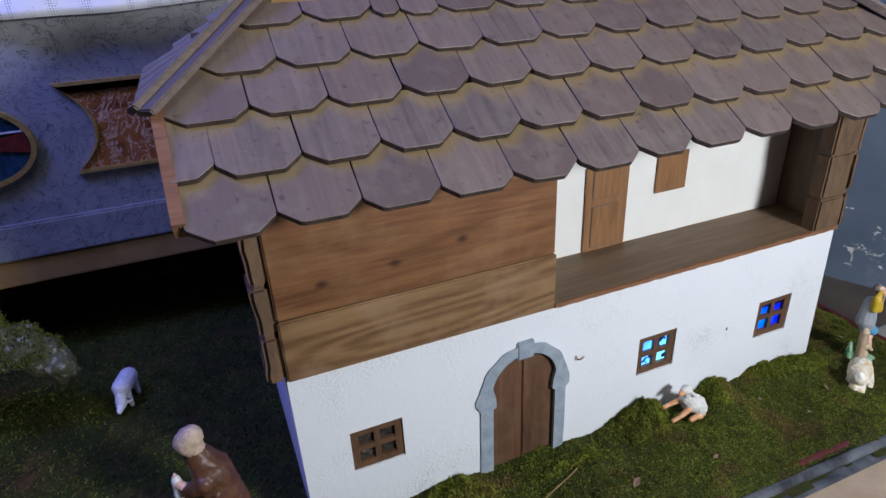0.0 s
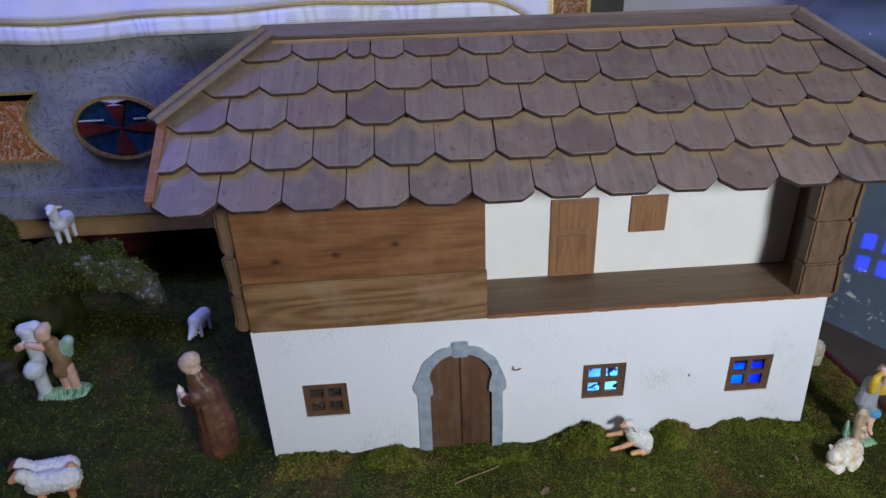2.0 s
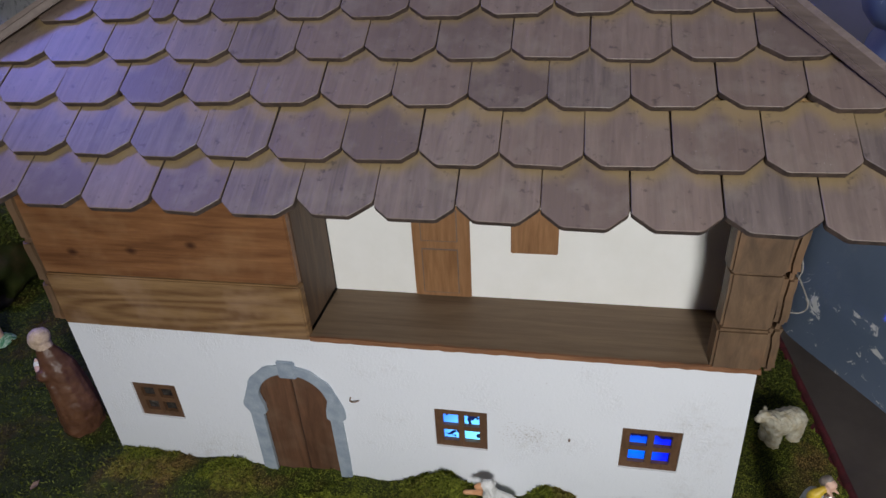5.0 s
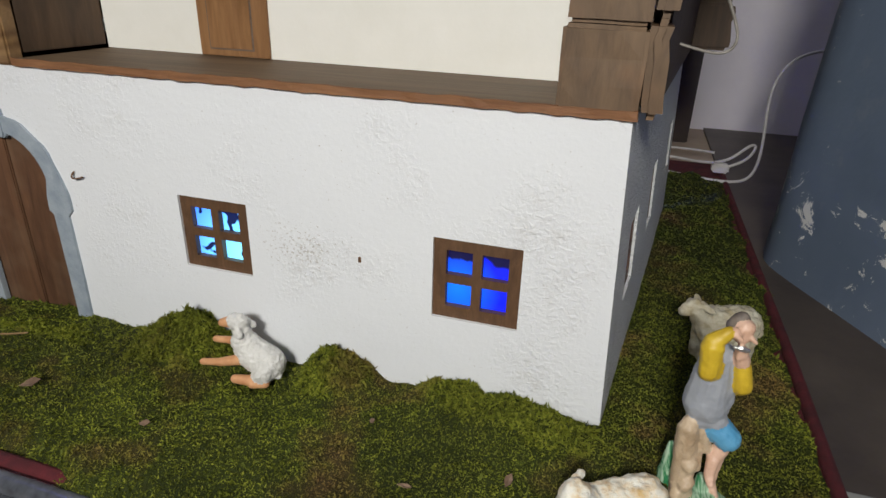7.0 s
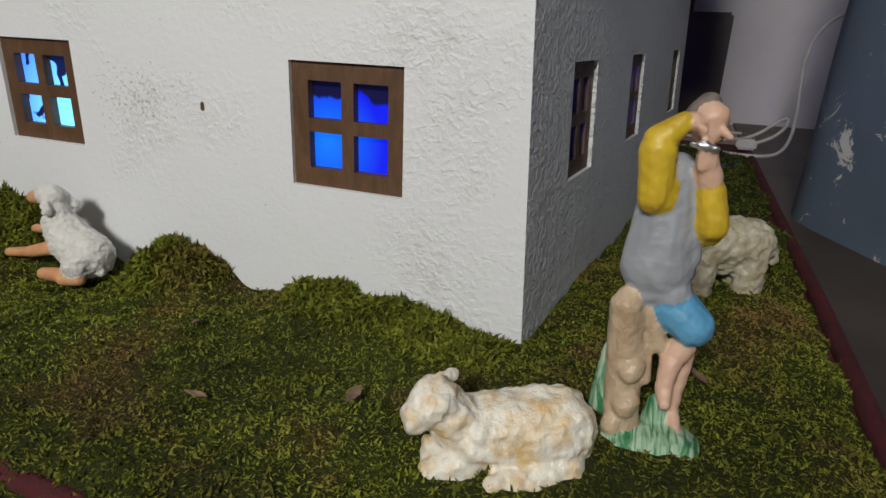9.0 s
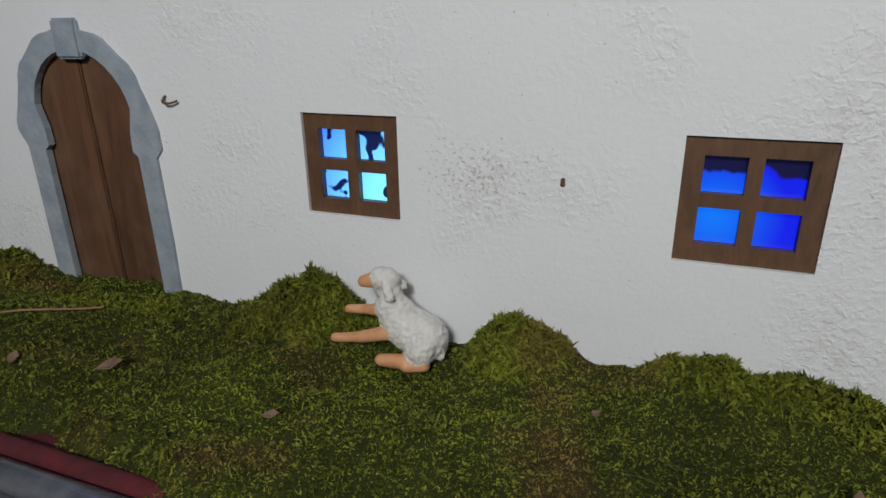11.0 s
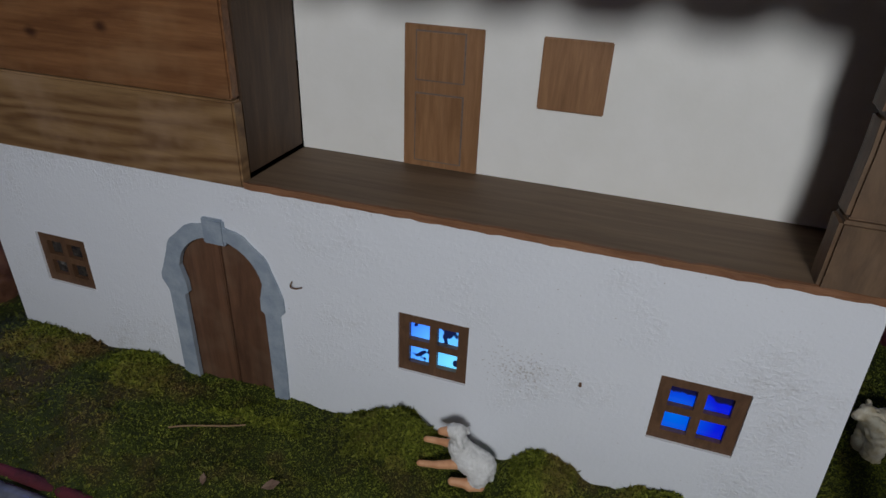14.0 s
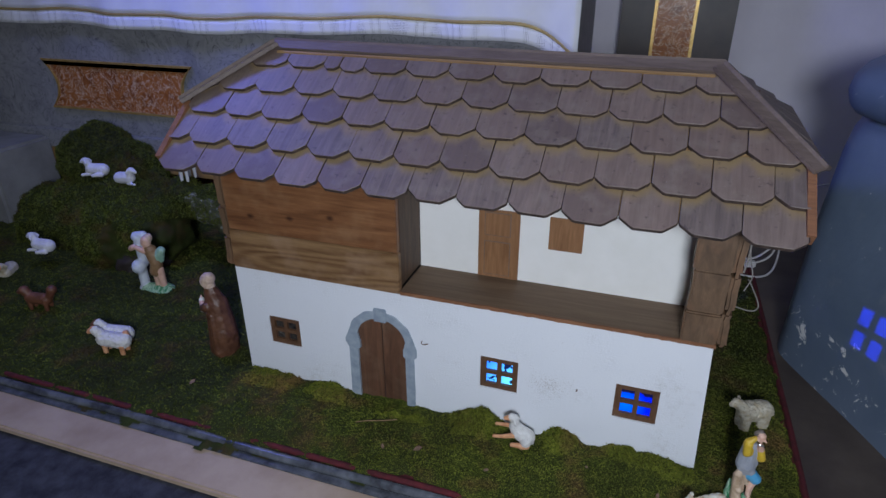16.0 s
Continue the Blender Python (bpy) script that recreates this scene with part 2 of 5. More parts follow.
PLASTER = plaster("white_plaster", (0.8, 0.82, 0.85), (0.55, 0.53, 0.5), 0.0008, (0.1, 0.1, 0.1))
PLASTER_ROUGH = plaster("rough_side_plaster", (0.74, 0.75, 0.76), (0.36, 0.33, 0.28), 0.0026, (1, 1, 1))
SMOOTH_WHITE = plain("smooth_white_paint", (0.8, 0.79, 0.74), (0.85, 0.84, 0.8), 12, 0.55, 0.0003, 120)
SHINGLE = tile_material()
# Dark end grain that also stands for the shadow line below each row.
SHINGLE_EDGE = plain("shingle_end_grain_shade", (0.03, 0.02, 0.016), (0.075, 0.05, 0.038), 90, 0.7)
PLANK = wood("stained_plank", (0.125, 0.05, 0.018), (0.3, 0.14, 0.055), (5, 60, 70), 0.45, (0.3, 0.17, 0.08), 0.0006, 0.14, ((0.077, 0.414), (0.262, 0.433), (0.17, 0.42)))
PLANK_LOW = wood("figured_plank", (0.14, 0.07, 0.028), (0.31, 0.19, 0.085), (5, 60, 60), 0.45, (0.36, 0.24, 0.15), 0.0006, 0.3)
# Darker wood for the ends, sides and rear of the upper storey.
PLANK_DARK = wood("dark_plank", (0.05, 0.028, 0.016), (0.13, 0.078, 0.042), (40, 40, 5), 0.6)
POST = wood("weathered_post", (0.075, 0.046, 0.026), (0.21, 0.13, 0.07), (30, 30, 8), 0.6, (0.26, 0.13, 0.06))
FLOORWOOD = wood("gallery_board", (0.13, 0.085, 0.05), (0.23, 0.16, 0.1), (3, 50, 50), 0.65)
REDWOOD = wood("raw_reddish_edge", (0.16, 0.065, 0.028), (0.32, 0.155, 0.07), (8, 120, 120), 0.7, None, 0.0012)
UPDOOR = wood("light_brown_door", (0.2, 0.095, 0.035), (0.36, 0.19, 0.085), (60, 60, 5), 0.5)
DOORWOOD = wood("red_brown_door", (0.07, 0.032, 0.017), (0.18, 0.088, 0.046), (38, 38, 5), 0.6, (0.2, 0.13, 0.08))
FRAMEWOOD = wood("window_frame_wood", (0.08, 0.04, 0.02), (0.17, 0.09, 0.045), (60, 60, 20), 0.55)
CAPWOOD = wood("cap_board", (0.11, 0.082, 0.068), (0.205, 0.155, 0.128), (8, 60, 60), 0.6)
DECKWOOD = wood("deck_board", (0.22, 0.13, 0.05), (0.42, 0.27, 0.12), (6, 70, 70), 0.7)
STONE = plain("grey_stone_paint", (0.25, 0.3, 0.36), (0.36, 0.41, 0.46), 45, 0.7, 0.001, 160)
DARK = plain("dark_inside", (0.01, 0.01, 0.012), (0.02, 0.018, 0.018), 20, 0.9)
GLASSDARK = plain("dirty_dark_pane", (0.012, 0.012, 0.014), (0.05, 0.045, 0.04), 90, 0.15, 0.0002, 100, 0.0, (0.2, 0.19, 0.18))
FILM_A = glow_film("lit_film_cyan", (0.0, 0.045, 1.0), (0.22, 0.78, 1.0), 2.2, (0.64, 0.012, 0.118), 0.09, 0.58)
FILM_B = glow_film("lit_film_blue", (0.0, 0.01, 0.85), (0.0, 0.2, 1.0), 1.3, (0.855, 0.012, 0.125), 0.04, 0.75, 0.1525)
FILM_C = glow_film("lit_film_side", (0.0, 0.01, 0.7), (0.0, 0.05, 1.0), 0.9, (0.99, 0.12, 0.13), 0.08, 0.55)
MOSS = moss_material("moss", (0.08, 0.092, 0.012), (0.18, 0.2, 0.022), (0.28, 0.29, 0.042), (0.25, 0.145, 0.06))
# Moss again with shade put into its tones, for left, back and heap.
MOSS_SHADED = moss_material("shaded_moss", (0.048, 0.062, 0.011), (0.1, 0.118, 0.019), (0.15, 0.165, 0.031), (0.13, 0.08, 0.034))
# Bed set far darker than the fronds that stand on it.
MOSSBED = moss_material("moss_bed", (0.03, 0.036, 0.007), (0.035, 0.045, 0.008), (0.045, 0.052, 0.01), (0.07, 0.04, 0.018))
MARBLE = marble("grey_marble", (0.2, 0.205, 0.215), (0.06, 0.062, 0.07), (0.31, 0.31, 0.31), 9, 0.35)
AGATE = marble("brown_onyx", (0.12, 0.035, 0.012), (0.75, 0.55, 0.36), (0.4, 0.15, 0.04), 13, 0.25, 0.03)
GOLD = plain("gilt", (0.5, 0.33, 0.09), (0.72, 0.5, 0.17), 60, 0.35, 0.0003, 200, 0.55)
OCHRE = plain("ochre_moulding", (0.3, 0.18, 0.06), (0.42, 0.27, 0.1), 12, 0.5)
ENAMEL_BLUE = plain("enamel_blue", (0.008, 0.03, 0.06), (0.02, 0.06, 0.11), 70, 0.25)
ENAMEL_RED = plain("enamel_red", (0.1, 0.014, 0.012), (0.18, 0.026, 0.02), 60, 0.3)
MEDAL_WHITE = plain("medal_white", (0.6, 0.6, 0.58), (0.75, 0.74, 0.7), 60, 0.3)
CLOTH = plain("white_altar_cloth", (0.76, 0.76, 0.8), (0.86, 0.86, 0.88), 6, 0.8, 0.0008, 500)
LACE = plain("white_lace", (0.8, 0.8, 0.82), (0.9, 0.9, 0.9), 300, 0.85, 0.001, 700)
GOLDTRIM = plain("gold_braid", (0.35, 0.24, 0.08), (0.62, 0.48, 0.2), 400, 0.5, 0.001, 600, 0.3)
PILLAR = peeling_paint()
LILAC = plain("pale_wall", (0.68, 0.64, 0.7), (0.78, 0.74, 0.8), 2.5, 0.8, 0.001, 60)
DARKWOOD = plain("black_brown_wood", (0.018, 0.01, 0.008), (0.035, 0.02, 0.014), 14, 0.35)
REDCLOTH = plain("red_cloth", (0.055, 0.006, 0.009), (0.11, 0.011, 0.016), 60, 0.85, 0.001, 700)
FLOORBROWN = plain("brown_floor", (0.055, 0.042, 0.035), (0.095, 0.075, 0.06), 9, 0.5, 0.0005, 90)
FLOORGREY = plain("grey_stone_floor", (0.2, 0.2, 0.19), (0.3, 0.3, 0.285), 7, 0.55, 0.0006, 120)
BEIGE = plain("beige_stone", (0.34, 0.25, 0.17), (0.45, 0.35, 0.255), 8, 0.6, 0.0008, 90)
CARPET = plain("dark_blue_floor", (0.012, 0.013, 0.02), (0.05, 0.052, 0.066), 30, 0.8, 0.002, 200)
STEEL = plain("glazed_grey_edge", (0.035, 0.038, 0.045), (0.13, 0.14, 0.16), 22, 0.22, 0.0004, 80)
DULLWIRE = plain("dull_wire", (0.2, 0.18, 0.16), (0.32, 0.3, 0.27), 90, 0.5)
CABLE = plain("white_cable", (0.5, 0.48, 0.46), (0.62, 0.6, 0.58), 40, 0.4)

# ---- building helpers ----


def part(name, bm, material, parent=None, label="", smooth=False):
    me = bpy.data.meshes.new(name)
    bmesh.ops.recalc_face_normals(bm, faces=bm.faces)
    bm.to_mesh(me)
    bm.free()
    me.materials.append(material)
    if smooth:
        me.shade_smooth()
    ob = new(name, me)
    if parent is not None:
        ob.parent = parent
        bpy.context.view_layer.update()
        ob.matrix_parent_inverse = parent.matrix_world.inverted()
    if label:
        tagged(ob, label)
    return ob


def thing(name, at, label, category, group="", kind=""):
    ob = new(name)
    ob.empty_display_size = 0.02
    ob.location = at
    bpy.context.view_layer.update()
    return tagged(ob, label, category, group, kind)


def add_box(bm, x0, x1, y0, y1, z0, z1, bevel=0.0):
    made = bmesh.ops.create_cube(bm, size=1.0, matrix=Matrix.LocRotScale(((x0 + x1) / 2, (y0 + y1) / 2, (z0 + z1) / 2), None, (x1 - x0, y1 - y0, z1 - z0)))
    if bevel:
        edges = list({e for v in made["verts"] for e in v.link_edges})
        bmesh.ops.bevel(bm, geom=edges, offset=bevel, segments=2, affect="EDGES")
    return bm


def box(x0, x1, y0, y1, z0, z1, bevel=0.0):
    return add_box(bmesh.new(), x0, x1, y0, y1, z0, z1, bevel)


def prism(points, thick, holes=()):
    """A flat outline in x, y (holes cut through), thick in +z."""
    bm = bmesh.new()
    edges = []
    for loop in (points, *holes):
        vs = [bm.verts.new((x, y, 0)) for x, y in loop]
        edges += [bm.edges.new((a, b)) for a, b in zip(vs, vs[1:] + vs[:1])]
    bmesh.ops.triangle_fill(bm, edges=edges, use_beauty=True, use_dissolve=False)
    made = bmesh.ops.extrude_face_region(bm, geom=list(bm.faces))
    bmesh.ops.translate(bm, verts=[v for v in made["geom"] if isinstance(v, bmesh.types.BMVert)], vec=(0, 0, thick))
    return bm


def stand(bm, plane="xz", at=0.0):
    """Turn an outline drawn in x, y upright: along x and z facing -y, or along y and z facing +x."""
    if plane == "xz":
        m = Matrix(((1, 0, 0, 0), (0, 0, 1, at), (0, 1, 0, 0), (0, 0, 0, 1)))
    else:
        m = Matrix(((0, 0, -1, at), (1, 0, 0, 0), (0, 1, 0, 0), (0, 0, 0, 1)))
    bmesh.ops.transform(bm, matrix=m, verts=bm.verts)
    return bm


def rect(x0, x1, y0, y1):
    return [(x0, y0), (x1, y0), (x1, y1), (x0, y1)]


def tube(points, radius, name, material, parent=None, closed=False):
    cu = bpy.data.curves.new(name, "CURVE")
    cu.dimensions, cu.bevel_depth, cu.bevel_resolution = "3D", radius, 3
    sp = cu.splines.new("NURBS")
    sp.points.add(len(points) - 1)
    for pt, co in zip(sp.points, points):
        pt.co = (*co, 1)
    sp.use_endpoint_u, sp.order_u, sp.use_cyclic_u = True, 4, closed
    tmp = bpy.data.objects.new("tmp", cu)
    scene.collection.objects.link(tmp)
    me = bpy.data.meshes.new_from_object(tmp.evaluated_get(bpy.context.evaluated_depsgraph_get()))
    bpy.data.objects.remove(tmp)
    bpy.data.curves.remove(cu)
    me.materials.clear()
    me.materials.append(material)
    me.shade_smooth()
    ob = new(name, me)
    if parent is not None:
        ob.parent = parent
        bpy.context.view_layer.update()
        ob.matrix_parent_inverse = parent.matrix_world.inverted()
    return ob


def rough_up(bm, amount, scale, cuts=0):
    if cuts:
        bmesh.ops.subdivide_edges(bm, edges=bm.edges, cuts=cuts, use_grid_fill=True)
    for v in bm.verts:
        v.co += noise.noise_vector(v.co * scale) * amount
    return bm


# ---- setting ----
def setting(name, bm, material, label, category, smooth=False):
    return tagged(part(name, bm, material, None, "", smooth), label, category, kind="structure")


setting("floor", box(-4, 4, -4, 3.0, -0.13, -0.03), CARPET, "dark blue speckled stone floor", "floor")
setting("altar_step", box(-3.5, 3.0, -0.318, 2.0, -0.03, -0.012, 0.004), BEIGE, "worn beige stone altar step", "step")
setting("pavement", box(1.19, 3.0, -0.3, 0.012, -0.012, -0.004), FLOORGREY, "grey stone slab beside the moss", "floor")
setting("dark_pavement", box(1.19, 3.0, 0.012, 2.0, -0.012, -0.006), FLOORBROWN, "floor beside the pillar, darker and browner than the slab", "floor")
setting("side_step", box(-2.2, -1.28, 0.42, 0.66, -0.012, 0.3, 0.01), FLOORGREY, "pale grey stone step beside the altar", "step")
setting("wall_north", box(-4, 4, 1.5, 1.6, -0.3, 3.6), LILAC, "pale lilac plastered wall", "wall")
setting("wall_south", box(-4, 4, -4.1, -4.0, -0.3, 3.6), LILAC, "pale plastered wall behind the viewer", "wall")
setting("wall_west", box(-4.1, -4, -4, 3, -0.3, 3.6), LILAC, "pale plastered side wall", "wall")
setting("wall_east", box(4, 4.1, -4, 3, -0.3, 3.6), LILAC, "pale plastered side wall", "wall")
setting("ceiling", box(-4.1, 4.1, -4.1, 3.1, 3.6, 3.7), LILAC, "pale ceiling", "ceiling")

# platform with its red cloth
platform = thing("display_board", (0.0, 0.2, -0.012), "low board covered with dark red cloth", "board")
part("board", box(-1.6, 1.185, -0.185, 1.05, -0.012, 0.0, 0.002), REDCLOTH, platform)
hem = [(-1.6, -0.19, 0.0), (-0.9, -0.192, 0.001), (-0.2, -0.188, 0.0), (0.4, -0.194, 0.001), (0.8, -0.189, 0.0), (1.1, -0.193, 0.001), (1.178, -0.19, 0.0), (1.19, -0.17, 0.0), (1.187, 0.0, 0.001), (1.192, 0.2, 0.0), (1.188, 0.45, 0.001), (1.19, 1.04, 0.0)]
tube(hem, 0.0065, "hem", REDCLOTH, platform)
pipe = [(-1.7 + 2.65 * k / 14, -0.209 + 0.003 * math.sin(k * 1.7), -0.003) for k in range(15)]
tagged(tube(pipe, 0.009, "edge_pipe", STEEL), "glossy dark grey pipe along the edge of the step", "pipe", kind="structure")
# Dark gap beside the pipe, put in as a flat strip.
tagged(part("edge_strip", box(-1.7, 0.95, -0.234, -0.205, -0.012, -0.0085, 0.001), STEEL), "flat dark strip for the gap beside the pipe", "strip", kind="structure")

# ---- model house ----
house = thing("model_house", (0.5, 0.2, 0.0), "white plastered toy farmhouse with brown shingle roof standing on moss", "model house")
XL, XR, YB, ZW = 0.016, 0.987, 0.64, 0.288


def arch(cx, half, spring, bottom, n=14):
    pts = [(cx - half, bottom), (cx + half, bottom)]
    return pts + [(cx + half * math.cos(a), spring + half * math.sin(a)) for a in (math.pi * k / n for k in range(n + 1))]


WINDOWS = [(0.0835, 0.16, 0.105, 0.1755), (0.572, 0.6485, 0.1035, 0.1785), (0.834, 0.9125, 0.0975, 0.175)]
front = prism([(XL, -0.02), (XR, -0.02), (XR, ZW), (XL, ZW)], 0.016, [rect(*w) for w in WINDOWS] + [arch(0.357, 0.0575, 0.167, 0.0)])
stand(front)


def batter(z):
    """The right-hand corner leans inwards towards the top."""
    return 0.008 - 0.045 * z


for v in front.verts:
    if v.co.x > XR - 0.001:
        v.co.x += batter(v.co.z)
front_wall = part("front_wall", front, PLASTER, house, "rough white plaster with stains")


SIDE = [(0.08, 0.142, 0.102, 0.18), (0.268, 0.33, 0.104, 0.182), (0.53, 0.588, 0.106, 0.184)]
right = prism([(0.0005, -0.02), (YB, -0.02), (YB, ZW), (0.0005, ZW)], 0.014, [rect(*w) for w in SIDE])
stand(right, "yz", XR)
for v in right.verts:
    v.co.x += 0.1 * v.co.y + batter(v.co.z)
part("side_wall", right, PLASTER_ROUGH, house)
part("side_wall", box(XL, XL + 0.014, 0.0165, YB, -0.02, ZW), PLASTER, house)
part("rear_wall", box(XL, XR + 0.02, YB, YB + 0.014, -0.02, 0.42), PLASTER, house)
# Unseen; closes the room so bulb light leaves only by the side window.
part("inner_ceiling", box(XL + 0.015, XR - 0.015, 0.018, YB - 0.002, 0.262, 0.27), DARK, house)


def window(spec, film, facing="front", label=""):
    x0, x1, z0, z1 = spec
    b, m = 0.0115, 0.0085
    xm, zm = (x0 + x1) / 2, (z0 + z1) / 2
    holes = []
    for a, c in ((x0 + b, xm - m / 2), (xm + m / 2, x1 - b)):
        for d, e in ((z0 + b, zm - m / 2), (zm + m / 2, z1 - b)):
            holes.append((a, c, d, e))
    g = -0.001
    bm = prism(rect(x0 + g, x1 - g, z0 + g, z1 - g), 0.006, [rect(*h) for h in holes])
    stand(bm, "xz", 0.003)
    panes = []
    for a, c, d, e in holes:
        panes.append(box(a - 0.002, c + 0.002, 0.0095, 0.0115, d - 0.002, e + 0.002))
    if facing == "side":
        turn = Matrix.Translation((XR, 0, 0)) @ Matrix(((0, -1, 0, 0), (1, 0, 0, 0), (0, 0, 1, 0), (0, 0, 0, 1)))
        for q in (bm, *panes):
            bmesh.ops.transform(q, matrix=turn, verts=q.verts)
            for v in q.verts:
                v.co.x += 0.1 * v.co.y + batter(v.co.z)
    ob = part("window", bm, FRAMEWOOD, house, label)
    if film:
        for q in panes:
            part("pane", q, film, ob)
    return ob


window(WINDOWS[0], GLASSDARK, label="brown four-pane window with dirty dark panes")
window(WINDOWS[1], FILM_A, label="brown four-pane window lit cyan blue")
window(WINDOWS[2], FILM_B, label="brown four-pane window lit deep blue")
window(SIDE[0], FILM_C, "side", "brown four-pane window lit blue")
window(SIDE[1], None, "side", "open four-pane window frame")
window(SIDE[2], GLASSDARK, "side", "dark four-pane window")

# door and its painted stone surround
door = part("door", box(0.298, 0.3555, 0.005, 0.011, 0.0, 0.228, 0.0012), DOORWOOD, house, "red-brown double door")
leaf_r = box(0.3575, 0.416, 0.0055, 0.0115, 0.0, 0.228, 0.0012)
part("door_leaf", leaf_r, DOORWOOD, door)
part("door_gap", box(0.3554, 0.3576, 0.009, 0.012, 0.0, 0.224), DARK, door)
band = []
for k in range(25):
    a = math.pi * k / 24
    r = 0.075 + 0.0012 * math.sin(k * 1.7)
    band.append((0.356 + r * math.cos(a), 0.164 + r * math.sin(a)))
band = [(0.4295, -0.01), (0.431, 0.06), (0.43, 0.136), (0.4365, 0.143), (0.436, 0.16)] + band[1:-1] + [(0.274, 0.16), (0.2735, 0.152), (0.2815, 0.138), (0.2805, 0.06), (0.279, -0.01)]
hole = [(0.3015, -0.008), (0.3025, 0.136), (0.308, 0.14), (0.3075, 0.155)] + [(0.357 - 0.0555 * math.cos(math.pi * k / 18), 0.166 + 0.0555 * math.sin(math.pi * k / 18)) for k in range(1, 18)] + [(0.4068, 0.155), (0.406, 0.14), (0.411, 0.136), (0.4115, -0.008)]
bm = stand(prism(band, 0.006, [hole]), "xz", -0.003)
surround = part("door_surround", bm, STONE, house, "blue-grey painted stone arch")
part("keystone", box(0.343, 0.371, -0.0045, 0.003, 0.214, 0.2455, 0.002), STONE, surround)
tube([(0.449, -0.0005, 0.187), (0.447, -0.004, 0.183), (0.4505, -0.006, 0.181), (0.457, -0.005, 0.1815), (0.462, -0.003, 0.1835)], 0.0009, "hook", FRAMEWOOD, house)
part("nail_hole", rough_up(box(0.7625, 0.7655, -0.0008, 0.002, 0.1385, 0.1445, 0.0006), 0.0008, 300), FRAMEWOOD, house)

# upper storey: planked room, gallery, corner posts
part("plank", rough_up(box(0.018, 0.404, -0.004, 0.012, 0.2885, 0.3765, 0.002), 0.0004, 30), PLANK_LOW, house)
part("plank", rough_up(box(0.018, 0.402, -0.002, 0.012, 0.3775, 0.52, 0.002), 0.0004, 30), PLANK, house)
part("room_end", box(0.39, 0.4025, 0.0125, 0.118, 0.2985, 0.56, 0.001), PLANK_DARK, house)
part("gallery_floor", box(0.404, 0.985, 0.0, 0.125, 0.2884, 0.2945), FLOORWOOD, house)
edge = box(0.4045, 0.985, -0.004, -0.0002, 0.2885, 0.2955)
bmesh.ops.subdivide_edges(edge, edges=[e for e in edge.edges if abs((e.verts[0].co - e.verts[1].co).x) > 0.1], cuts=60)
part("gallery_edge", rough_up(edge, 0.0014, 90), REDWOOD, house, "rough reddish raw wood edge")
part("gallery_wall", box(0.4035, 0.9845, 0.1185, 0.126, 0.295, 0.6), SMOOTH_WHITE, house, "smooth white painted wall")
upper = part("upper_door", box(0.531, 0.6145, 0.1145, 0.118, 0.2955, 0.444, 0.0008), UPDOOR, house, "light brown wooden door")
for z0, z1 in ((0.302, 0.377), (0.389, 0.439)):
    part("panel_groove", box(0.5435, 0.597, 0.1138, 0.1143, z0, z1, 0.0002), CAPWOOD, upper)
    part("panel", box(0.545, 0.5955, 0.1128, 0.1136, z0 + 0.0015, z1 - 0.0015, 0.0003), UPDOOR, upper)
part("shutter", box(0.672, 0.737, 0.1145, 0.118, 0.3745, 0.443, 0.001), UPDOOR, house, "light brown square shutter")
for z0, z1, dx in ((0.2885, 0.352, 0.0), (0.3525, 0.43, 0.002), (0.4305, 0.56, -0.001)):
    part("post", rough_up(box(0.926 + dx, 0.9845, -0.003 + dx, 0.026, z0, z1, 0.003), 0.0012, 40, 2), POST, house)
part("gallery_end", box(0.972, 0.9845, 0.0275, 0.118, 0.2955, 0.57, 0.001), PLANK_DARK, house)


def wavy(x0, x1, y0, y1, z0, z1, amount, seed):
    """A hewn log end: upright edges wander."""
    b = box(x0, x1, y0, y1, z0, z1, 0.005)
    for q in range(1, 5):
        z = z0 + (z1 - z0) * q / 5
        bmesh.ops.bisect_plane(b, geom=list(b.verts) + list(b.edges) + list(b.faces), plane_co=(0, 0, z), plane_no=(0, 0, 1))
    for v in b.verts:
        w = noise.noise(Vector((seed, 0, v.co.z * 28))) + 0.5 * noise.noise(Vector((seed, 5, v.co.z * 80)))
        v.co.x += amount * w * (1 if x0 > 0.5 else -1)
    return b


for k, (z0, z1) in enumerate(((0.289, 0.3575), (0.3577, 0.4265), (0.4267, 0.51))):
    part("log_end", wavy(0.985, 1.0, -0.0005, 0.06, z0, z1, 0.004, 3), POST, house)
    part("log_end", wavy(-0.004, 0.0178, -0.0005, 0.06, z0, z1, 0.004, 9), POST, house)
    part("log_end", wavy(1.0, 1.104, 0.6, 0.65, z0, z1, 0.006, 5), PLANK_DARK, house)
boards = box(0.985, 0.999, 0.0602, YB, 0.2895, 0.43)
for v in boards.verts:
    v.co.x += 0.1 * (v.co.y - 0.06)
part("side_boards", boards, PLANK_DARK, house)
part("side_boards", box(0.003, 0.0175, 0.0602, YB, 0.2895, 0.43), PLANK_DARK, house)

# ---- roof ----
# v runs up the slope, x along the rows.
SL, Z0, DROP = 0.7701, 0.6049, -0.0076
COS = 1 / math.sqrt(1 + SL * SL)
SIN = SL * COS
EL, ER = -0.053, 1.058
RIDGE = 0.165


def on_roof(x, v, lift=0.0):
    return Vector((x, v - SIN * lift, Z0 + SL * v + DROP * (x - 0.5) + COS * lift))


roof = thing("roof", (0.5, 0.17, 0.6), "half-hipped roof of grey-brown wooden shingles", "roof")
roof.parent = house
bpy.context.view_layer.update()
roof.matrix_parent_inverse = house.matrix_world.inverted()
for key in ("category",):
    del roof[key]


